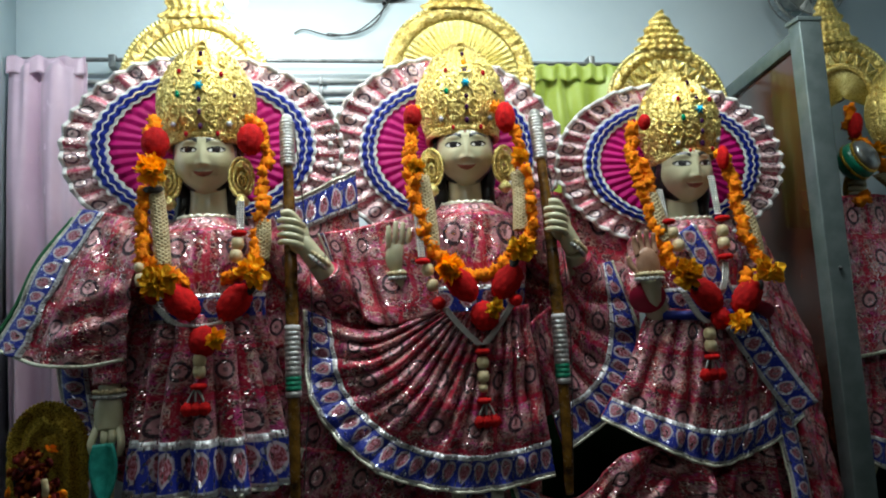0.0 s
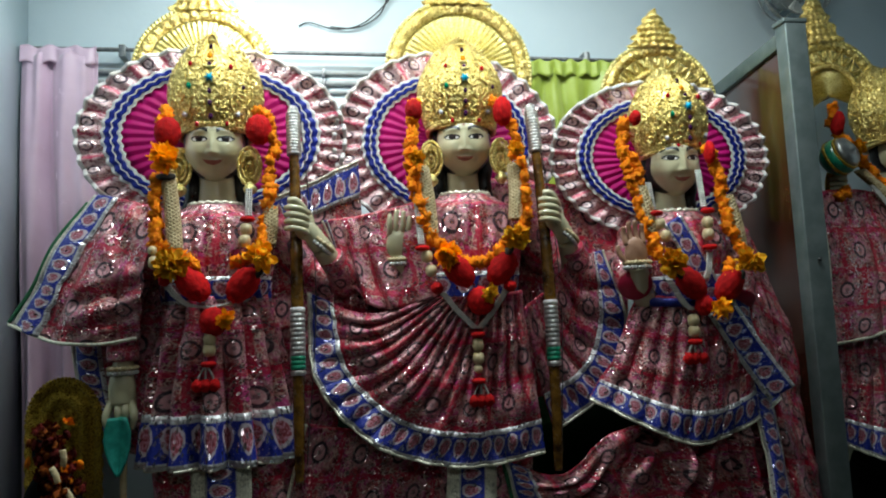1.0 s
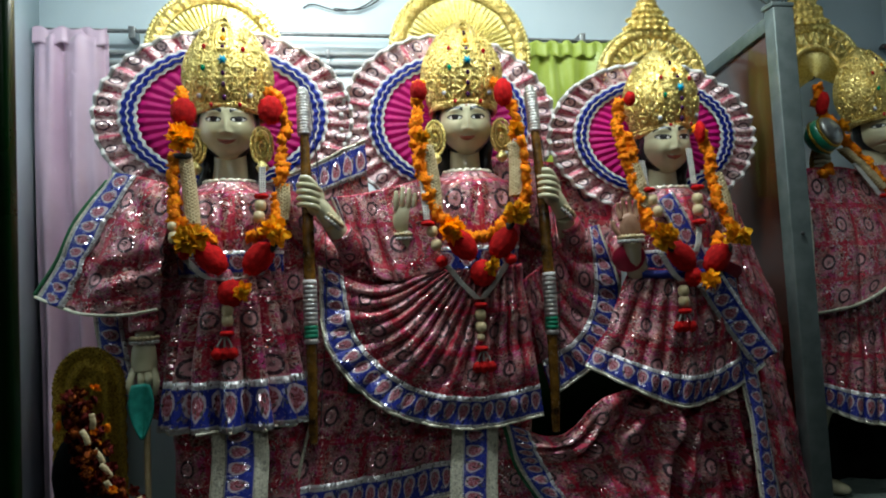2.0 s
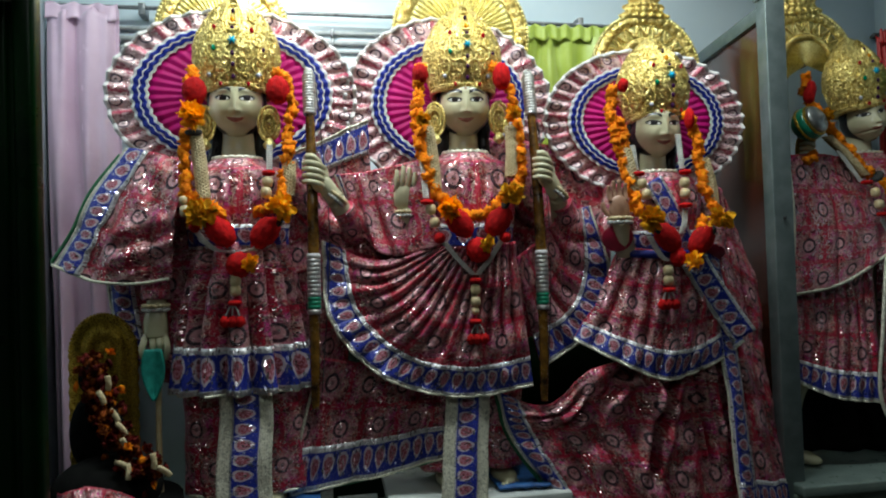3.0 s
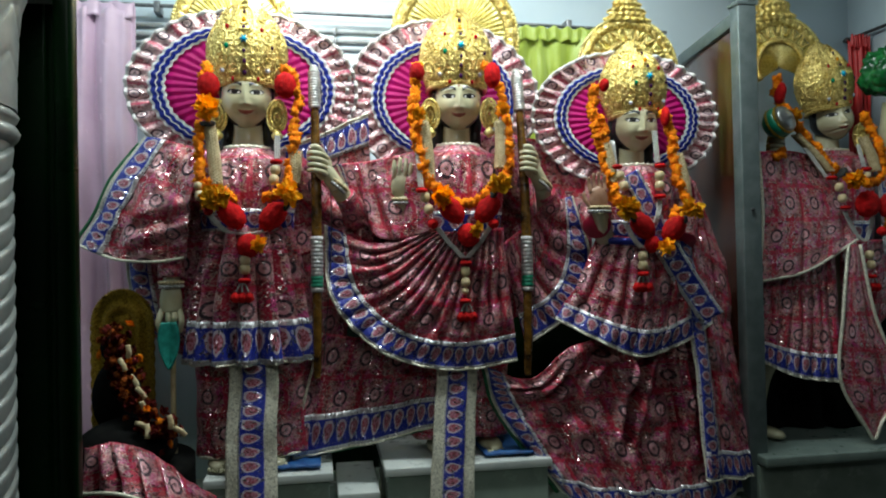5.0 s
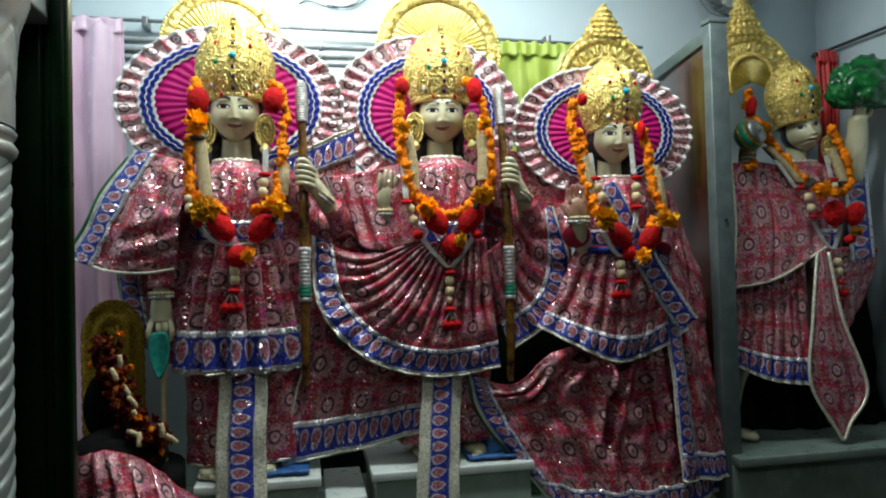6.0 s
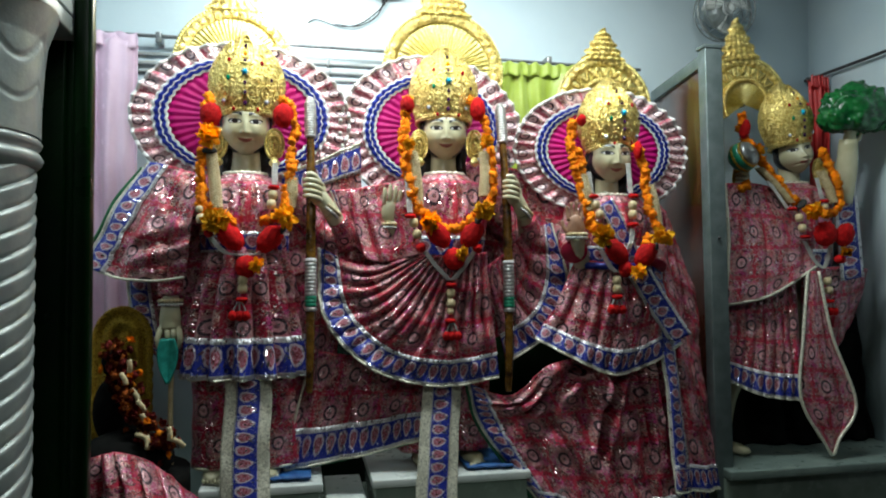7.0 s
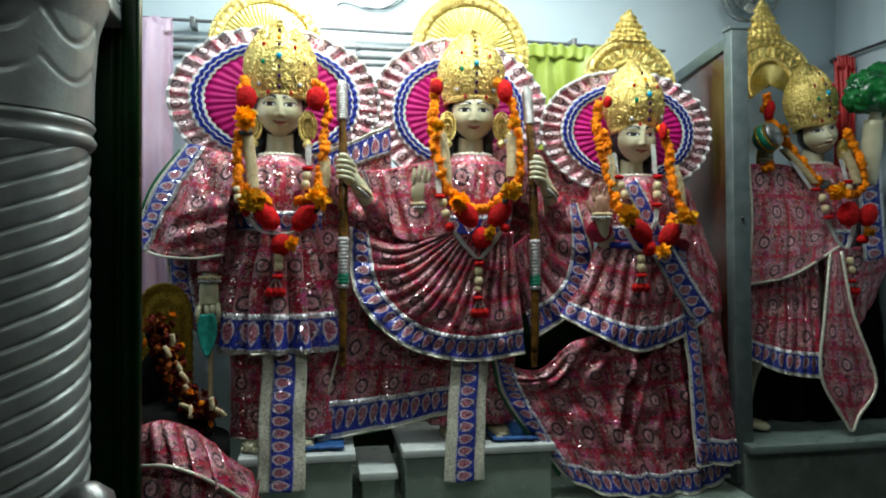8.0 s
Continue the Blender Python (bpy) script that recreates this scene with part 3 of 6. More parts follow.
for x, y, z, n in ((0.29, 1.44, 3.06, "shrine"), (-0.1, -1.05, 3.09, "hall")):
    fx = thing("tube_fixture", (x, y, z), "white fluorescent tube fixture under the ceiling", "lamp", "tube fixtures")
    part("housing", box(bmesh.new(), (x - 0.62, y - 0.03, z + 0.01), (x + 0.62, y + 0.03, 3.2), 0.004), M_fan_white, fx)
    part("tube", tube([(x - 0.58, y, z - 0.008), (x + 0.58, y, z - 0.008)], 0.013, 4, 12), M_lamp, fx)


# wires, junction box and fan on the wall
wires = thing("wall_wires", (0.05, 2.54, 2.6), "loose black wires sagging on the wall", "wire")
for a in ([(-0.14, 2.54, 2.56), (-0.10, 2.54, 2.575), (0.0, 2.535, 2.55), (0.10, 2.53, 2.57), (0.20, 2.53, 2.66), (0.23, 2.54, 2.74)],
          [(-0.02, 2.54, 2.56), (0.08, 2.53, 2.555), (0.17, 2.53, 2.61), (0.215, 2.54, 2.72)]):
    part("wire", tube(a, 0.0028, 60, 6), M_wire, wires)
jb = thing("junction_box", (0.2, 2.53, 2.72), "small dark box fixed high on the wall", "box")
part("case", box(bmesh.new(), (0.12, 2.50, 2.70), (0.29, 2.55, 2.78), 0.006), M_wire, jb)
part("gland", box(bmesh.new(), (0.19, 2.51, 2.672), (0.205, 2.54, 2.70), 0.003), M_wire, jb)


def wall_fan(x, y, z, r):
    f = thing("wall_fan", (x, y, z), "grey wall fan with a round wire guard", "fan")
    part("mount", tube([(x, 2.55, z + 0.08), (x, y + 0.14, z + 0.03), (x, y + 0.05, z)], 0.02, 16, 10), M_fan, f)
    part("motor", ball(bmesh.new(), (x, y + 0.05, z), (0.07, 0.06, 0.07), 3), M_fan, f)
    for k in range(3):
        a = 2 * math.pi * k / 3 + 0.5

        def blade(u, v, a=a):
            rr, w = 0.03 + (r * 0.8 - 0.03) * v, (u - 0.5) * (0.6 + 0.5 * v)
            return (x + rr * math.cos(a + w), y - 0.01 + 0.05 * (u - 0.5), z + rr * math.sin(a + w))
        part("blade", sheet(blade, 8, 8, thick=0.003), M_fan_white, f)
    part("hub", ball(bmesh.new(), (x, y - 0.035, z), (0.035, 0.02, 0.035), 2), M_fan_white, f)
    for rr, yy in ((r, 0.0), (r * 0.93, -0.05), (r * 0.93, 0.05), (r * 0.6, -0.06), (r * 0.3, -0.065)):
        part("guard_ring", tube([(x + rr * math.cos(2 * math.pi * k / 24), y + yy, z + rr * math.sin(2 * math.pi * k / 24)) for k in range(25)], 0.007 if rr == r else 0.003, 96, 6), M_fan, f)
    for k in range(28):
        a = 2 * math.pi * k / 28
        part("guard_wire", tube([(x + q * r * math.cos(a), y + d, z + q * r * math.sin(a)) for q, d in ((0.15, -0.065), (0.6, -0.06), (0.93, -0.05), (1.0, 0.0), (0.93, 0.05))], 0.0015, 14, 4), M_fan, f)
    return f


wall_fan(1.865, 2.42, 2.715, 0.145)


# ---------------------------------------------------------------- figures
def face_paint(x, z):
    """Which paint a place on the front of a head has: 0 stone, 1 black, 2 lip, 3 white."""
    ax = abs(x)
    ex, ez = (ax - 0.0365) / 0.0245, (z - 0.003 - 0.12 * (ax - 0.0365)) / 0.0090
    e = ex * ex + ez * ez
    if e < 1:
        return 1 if (ax - 0.036) ** 2 + (z - 0.004) ** 2 < 0.0112 ** 2 or e > 0.36 and ez > 0.0 or e > 0.72 else 3
    if 0.012 < ax < 0.062 and abs(z - (0.025 + 0.009 * math.sin((ax - 0.012) / 0.05 * math.pi))) < 0.0066 * (1 - 0.65 * (ax - 0.012) / 0.05):
        return 1
    if ax < 0.027 and abs(z + 0.0655 - 0.005 * (ax / 0.02) ** 2) < 0.0066 * (1 - (ax / 0.028) ** 2):
        return 2
    if ax < 0.0032 and 0.034 < z < 0.072 or 0.0062 < ax < 0.0085 and 0.036 < z < 0.066:
        return 2 if ax < 0.0032 else 3
    return 0


def head(bm, c, yaw, k=1.0, muzzle=0.0, roll=0.0):
    """A smooth carved head with plain painted features, turned by yaw degrees and tipped sideways by roll."""
    nu, nv = 220, 170
    turn = Matrix.Rotation(radians(yaw), 3, "Z") @ Matrix.Rotation(radians(roll), 3, "Y")
    grid = []
    for j in range(nv + 1):
        row = []
        for i in range(nu):
            a, b = 2 * math.pi * i / nu, math.pi * j / nv
            x, y, z = 0.080 * math.sin(b) * math.sin(a), -0.092 * math.sin(b) * math.cos(a), 0.112 * math.cos(b)
            low = max(0.0, -z / 0.112)
            x *= 1.06 + 0.10 * math.sin(math.pi * min(1.0, low * 1.15)) - 0.10 * low ** 3
            if y < 0:
                g = lambda px, pz, sx, sz: math.exp(-((x - px) / sx) ** 2 - ((z - pz) / sz) ** 2)
                both = lambda px, pz, sx, sz: g(px, pz, sx, sz) + g(-px, pz, sx, sz)
                n = max(0.0, min(1.0, (0.022 - z) / 0.062)) if z > -0.040 else max(0.0, 1 - (-0.040 - z) / 0.009)
                d = 0.0175 * math.exp(-(x / 0.0105) ** 2) * n + 0.005 * both(0.0125, -0.039, 0.0065, 0.007)
                d -= 0.0085 * both(0.036, 0.004, 0.020, 0.013)
                d += 0.0058 * both(0.0365, 0.004, 0.016, 0.0085) + 0.003 * both(0.036, 0.026, 0.026, 0.008)
                d += 0.0062 * (g(0, -0.0610, 0.020, 0.0048) + g(0, -0.0712, 0.016, 0.0055)) - 0.0042 * g(0, -0.0658, 0.023, 0.0022)
                d -= 0.003 * both(0.030, -0.064, 0.006, 0.008)
                d += 0.010 * g(0, -0.096, 0.022, 0.016) + 0.006 * both(0.044, -0.042, 0.022, 0.024)
                d += muzzle * g(0, -0.062, 0.036, 0.034) * (1 + 0.25 * math.cos(x * 60)) - muzzle * 0.35 * g(0, -0.068, 0.05, 0.004)
                y -= d * min(1, -y / 0.03)
            row.append(bm.verts.new(Vector(c) + turn @ (Vector((x, y, z)) * k)))
        grid.append(row)
    for j in range(nv):
        for i in range(nu):
            q = (grid[j][i], grid[j][(i + 1) % nu], grid[j + 1][(i + 1) % nu], grid[j + 1][i])
            if j == 0 or j == nv - 1:
                continue
            f = bm.faces.new(q)
            p = turn.inverted() @ (f.calc_center_median() - Vector(c)) / k
            f.material_index = 1 if p.y > -0.030 - 0.10 * max(0.0, p.z) and p.z > -0.100 else (face_paint(p.x, p.z) if p.y < 0 else 0)
    bm.verts.ensure_lookup_table()


def finger_fan(bm, wrist, m, k=1.0):
    """An open hand rising from the wrist; m turns it."""
    def at(x, y, z):
        return Vector(wrist) + m @ (Vector((x, y, z)) * k)
    turn = m.to_4x4()
    ball(bm, at(0, 0, 0.048), (0.036 * k, 0.016 * k, 0.05 * k), 3, turn)
    for x, ln, sp in ((-0.027, 0.055, -0.05), (-0.009, 0.068, -0.01), (0.009, 0.066, 0.02), (0.026, 0.052, 0.06)):
        tube([at(x, 0, 0.075), at(x + sp * ln * 0.5, -0.006, 0.08 + ln * 0.5), at(x + sp * ln, -0.001, 0.08 + ln)], 0.0088 * k, 10, 8, bm, lambda u: 1 - 0.3 * u ** 3)
    tube([at(0.028, -0.004, 0.025), at(0.046, -0.010, 0.05), at(0.05, -0.012, 0.078)], 0.0095 * k, 8, 8, bm, lambda u: 1 - 0.25 * u ** 2)


def fist(bm, c, wrist):
    """A hand closed round an upright bar at c."""
    c, w = Vector(c), Vector(wrist)
    ball(bm, c + Vector((0.026, 0.012, -0.014)), (0.030, 0.026, 0.045), 3)
    for k in range(4):
        z = 0.026 - 0.019 * k
        tube([c + Vector((0.040, 0.004, z - 0.012)), c + Vector((0.022, -0.026, z - 0.003)), c + Vector((-0.008, -0.028, z + 0.003)), c + Vector((-0.022, -0.010, z + 0.003))], 0.0098, 12, 8, bm, lambda u: 1 - 0.22 * u)
    tube([c + Vector((0.03, -0.012, 0.024)), c + Vector((0.008, -0.026, 0.046)), c + Vector((-0.014, -0.02, 0.048))], 0.0098, 8, 8, bm)
    tube([c + Vector((0.03, 0.01, -0.02)), (c + w) / 2 + Vector((0.008, 0, 0)), w], 0.026, 12, 12, bm, lambda u: 0.95 + 0.15 * u)


def drooped_hand(bm, wrist):
    w = Vector(wrist)
    tube([w + Vector((0, 0, 0.01)), w + Vector((0, -0.006, -0.04)), w + Vector((0.002, -0.012, -0.09))], 0.034, 16, 16, bm, lambda u: 0.72 + 0.35 * math.sin(math.pi * min(1, u * 0.75)), 0.62)
    for x, ln, sp in ((-0.024, 0.075, -0.012), (-0.008, 0.05, 0.004), (0.008, 0.045, 0.008), (0.025, 0.07, 0.012)):
        tube([w + Vector((x, -0.010, -0.075)), w + Vector((x + sp, -0.028, -0.085 - ln * 0.5)), w + Vector((x + sp * 0.4, -0.022, -0.085 - ln))], 0.0112, 10, 8, bm, lambda u: 1 - 0.35 * u ** 2)


def figure(name, label, cx, cy, chin, floor, yaw, arms, k=1.0, feet=True, muzzle=0.0, hair=True, skirted=False, roll=0.0):
    """One carved figure: head, neck, torso, arms, legs and feet in one mesh."""
    bm = bmesh.new()
    head(bm, (cx, cy - 0.012, chin + 0.112 * k), yaw, k, muzzle, roll)
    for f in bm.faces:
        f.tag = True
    if hair:
        n = len(bm.faces)
        ball(bm, (cx, cy + 0.055 * k, chin + 0.03 * k), (0.092 * k, 0.05 * k, 0.145 * k), 3)
        for s in (-1, 1):
            tube([(cx + s * 0.074 * k, cy + 0.0, chin + 0.15 * k), (cx + s * 0.080 * k, cy + 0.012, chin + 0.06 * k), (cx + s * 0.072 * k, cy + 0.02, chin - 0.02 * k), (cx + s * 0.088 * k, cy + 0.02, chin - 0.10 * k)], 0.021 * k, 24, 12, bm, lambda u: 0.8 + 0.35 * u + 0.06 * math.sin(u * 30))
        bm.faces.ensure_lookup_table()
        for f in bm.faces[n:]:
            f.material_index = 1
    tube([(cx, cy + 0.012, chin - 0.10), (cx, cy + 0.015, chin - 0.03), (cx, cy + 0.012, chin + 0.06)], 0.060 * k, 12, 24, bm, lambda u: 1.1 - 0.28 * math.sin(math.pi * min(1, u * 1.2) / 2))
    tube([(cx, cy + 0.02, floor + (0.0 if skirted else 0.42)), (cx, cy + 0.02, chin - 0.3), (cx, cy + 0.02, chin - 0.09)], 0.10, 14, 20, bm, lambda u: 1.0 + 0.1 * u - 0.5 * max(0, u - 0.85) * 4)
    if feet:
        for s in (-1, 1):
            tube([(cx + s * 0.09, cy + 0.02, floor + 0.5), (cx + s * 0.09, cy + 0.02, floor + 0.2), (cx + s * 0.09, cy + 0.02, floor + 0.03)], 0.045, 10, 12, bm)
            ball(bm, (cx + s * 0.095, cy - 0.06, floor + 0.022), (0.042, 0.10, 0.024), 2)
            for t in range(5):
                ball(bm, (cx + s * (0.070 + 0.013 * t), cy - 0.155 + 0.006 * t, floor + 0.014), (0.008, 0.016, 0.011), 1)
    arms(bm)
    return solo(name, bm, [M_marble, M_hair, M_lip, M_eye, M_henna], label, "statue", "figures of the shrine")


def forearm(bm, a, b, r=0.03):
    tube([a, (Vector(a) + Vector(b)) / 2, b], r, 12, 12, bm, lambda u: 1.1 - 0.2 * u)


def arms_a(bm):
    tube([(-0.26, 2.02, 1.73), (-0.12, 2.05, 1.61), (-0.01, 2.01, 1.56)], 0.032, 12, 12, bm)
    tube([(-0.46, 2.02, 1.73), (-0.59, 1.99, 1.60), (-0.60, 1.98, 1.51)], 0.034, 12, 12, bm)
    fist(bm, (-0.135, 1.865, 1.735), (-0.062, 1.89, 1.655))
    forearm(bm, (0.0, 1.98, 1.56), (-0.062, 1.89, 1.655), 0.032)
    drooped_hand(bm, (-0.612, 1.955, 1.335))
    forearm(bm, (-0.60, 1.98, 1.52), (-0.612, 1.955, 1.335), 0.03)


def arms_b(bm):
    tube([(0.48, 2.03, 1.76), (0.62, 2.04, 1.63), (0.70, 2.0, 1.57)], 0.032, 12, 12, bm)
    tube([(0.28, 2.03, 1.76), (0.20, 2.03, 1.62), (0.19, 1.99, 1.49)], 0.032, 12, 12, bm)
    fist(bm, (0.588, 1.865, 1.745), (0.655, 1.89, 1.66))
    forearm(bm, (0.70, 1.98, 1.58), (0.655, 1.89, 1.66), 0.032)
    finger_fan(bm, (0.155, 1.945, 1.615), Matrix.Rotation(radians(4), 3, "Y") @ Matrix.Rotation(radians(6), 3, "X"))
    forearm(bm, (0.19, 1.99, 1.50), (0.155, 1.945, 1.63), 0.032)


def arms_c(bm):
    tube([(0.94, 1.94, 1.69), (0.87, 1.89, 1.57), (0.875, 1.86, 1.46)], 0.032, 12, 12, bm)
    n = len(bm.faces)
    finger_fan(bm, (0.818, 1.770, 1.558), Matrix.Rotation(radians(-4), 3, "Y") @ Matrix.Rotation(radians(180), 3, "Z"), 0.95)
    bm.faces.ensure_lookup_table()
    for f in bm.faces[n:]:
        f.material_index = 4
    forearm(bm, (0.875, 1.86, 1.47), (0.818, 1.775, 1.573), 0.03)


def arms_d(bm):
    fist(bm, (1.69, 2.07, 1.85), (1.70, 2.12, 1.77))
    forearm(bm, (1.74, 2.16, 1.68), (1.70, 2.12, 1.77), 0.034)
    tube([(2.22, 2.10, 1.75), (2.24, 2.08, 1.9), (2.235, 2.06, 2.03)], 0.045, 12, 14, bm, lambda u: 1.15 - 0.3 * u)
    finger_fan(bm, (2.235, 2.06, 1.99), Matrix.Rotation(radians(10), 3, "X"), 0.9)
    tube([(2.0, 2.22, 1.12), (1.72, 2.17, 0.95), (1.62, 2.12, 0.70)], 0.045, 12, 12, bm, lambda u: 1.2 - 0.5 * u)
    ball(bm, (1.655, 2.06, 0.687), (0.042, 0.08, 0.022), 2)
    tube([(2.1, 2.2, 1.05), (2.15, 2.15, 0.85), (2.15, 2.2, 0.68)], 0.07, 12, 12, bm)


figure("marble_statue", "pale marble standing figure holding a bow and an arrow", -0.367, 2.03, 1.864, 0.715, 3, arms_a)
figure("marble_statue", "pale marble standing figure with one palm raised", 0.381, 2.05, 1.873, 0.715, -7, arms_b)
figure("marble_statue", "pale marble standing figure with a hennaed raised hand", 1.019, 1.94, 1.785, 0.50, -2, arms_c, 0.96, feet=False, skirted=True)
figure("marble_statue", "pale marble kneeling figure lifting a green rock", 2.055, 2.21, 1.885, 0.665, -12, arms_d, 0.95, feet=False, muzzle=0.030, hair=False, roll=-12)


# ---------------------------------------------------------------- ornaments
def at_parent(name, data, place, parent, label="", turn=None):
    """A repeat of shared mesh data under a thing."""
    ob = new(name, data)
    ob.parent = parent
    ob.location = Vector(place) - parent.location
    if turn:
        ob.rotation_euler = turn
    return tagged(ob, label)


def ruffled(name, r, material, amp, freq, seed, sub=3, flat=(1, 1, 1)):
    """A many-petalled bloom: a ball whose skin is creased into petals."""
    bm = bmesh.new()
    bmesh.ops.create_icosphere(bm, subdivisions=sub, radius=1)
    for v in bm.verts:
        d = v.co.normalized()
        n = abs(noise.noise(d * freq + Vector((seed, 0, 0)))) * 2 + 0.5 * noise.noise(d * freq * 2.3)
        v.co = Vector([a * b for a, b in zip(d * r * (1 - amp * 0.5 + amp * n), flat)])
    data = bpy.data.meshes.new(name)
    bm.to_mesh(data), bm.free()
    for p in data.polygons:
        p.use_smooth = True
    data.materials.append(material)
    return data


D_flower = [ruffled("flower", 0.0180, M_orange, 0.62, 3.6, s) for s in (1.3, 7.7, 12.1)]
def petalled(name, r, material, count, seed):
    """A ragged bloom of many bent petals round a small heart."""
    rnd = random.Random(seed)
    bm = bmesh.new()
    for i in range(count):
        a, tip = rnd.uniform(0, 6.283), rnd.uniform(0.05, 1.35)
        out = Vector((math.cos(a) * math.sin(tip), -math.cos(tip), math.sin(a) * math.sin(tip)))
        side = out.cross(Vector((rnd.uniform(-1, 1), rnd.uniform(-1, 1), rnd.uniform(-1, 1)))).normalized()
        curl = side.cross(out) * rnd.uniform(-0.25, 0.25) * r
        ln = r * rnd.uniform(0.8, 1.15)
        rows = []
        for f, wd in ((0.1, 0.10), (0.55, 0.26), (0.85, 0.24), (1.0, 0.10)):
            mid = out * ln * f + curl * f * f
            rows.append([bm.verts.new(mid - side * wd * r), bm.verts.new(mid + side.cross(out) * 0.06 * r), bm.verts.new(mid + side * wd * r)])
        for p, q in zip(rows, rows[1:]):
            bm.faces.new((p[0], p[1], q[1], q[0])), bm.faces.new((p[1], p[2], q[2], q[1]))
    bmesh.ops.solidify(bm, geom=bm.faces[:], thickness=0.0012)
    ball(bm, (0, 0, 0), (r * 0.6, r * 0.45, r * 0.6), 2)
    data = bpy.data.meshes.new(name)
    bm.to_mesh(data), bm.free()
    data.materials.append(material)
    return data


D_bloom = [petalled("bloom", 0.047, M_yellow, 56, s) for s in (3, 8)]
D_idol_flower = [petalled("flower", 0.030, M_shade_orange, 26, 5), petalled("flower", 0.032, M_shade_red, 26, 6), petalled("flower", 0.028, M_orange, 26, 7)]
D_pom = [ruffled("pompom", 0.036, M_red, 0.10, 19, s, 4, (0.95, 0.75, 1.05)) for s in (2.2, 9.4)]
D_pom_small = ruffled("pompom", 0.025, M_red, 0.2, 8, 4.4, 3, (1.0, 0.8, 1.1))


def ring_bead(name, r, h, material):
    bm = lathe(bmesh.new(), (0, 0, 0), [(r * 0.4, -h), (r * 0.85, -h * 0.75), (r, -h * 0.2), (r, h * 0.2), (r * 0.85, h * 0.75), (r * 0.4, h)], 16)
    data = bpy.data.meshes.new(name)
    bm.to_mesh(data), bm.free()
    for p in data.polygons:
        p.use_smooth = True
    data.materials.append(material)
    return data


D_wood = ring_bead("wooden_bead", 0.0165, 0.017, M_bead)
D_wood_small = ring_bead("wooden_bead", 0.0125, 0.012, M_bead)
D_red_band = ring_bead("red_band", 0.018, 0.008, M_red)
D_black = ring_bead("black_tie", 0.029, 0.010, M_black_tie)


def net_sleeve(points, r, parent):
    """A padded sleeve under a net of crossing cream cords."""
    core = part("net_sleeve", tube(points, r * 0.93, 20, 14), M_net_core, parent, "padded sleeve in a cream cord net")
    bm = bmesh.new()
    turns = sum((Vector(b) - Vector(a)).length for a, b in zip(points, points[1:])) / 0.075 * 6.28
    for k in range(7):
        for s in (-1, 1):
            line = []
            for i in range(33):
                u = i / 32
                c = spline(points, u)
                a = 2 * math.pi * k / 7 + s * u * turns
                line.append(c + Vector((r * math.cos(a), r * math.sin(a), 0)))
            tube(line, 0.0027, 64, 4, bm)
    part("net", bm, M_net, core, "cream cord net")


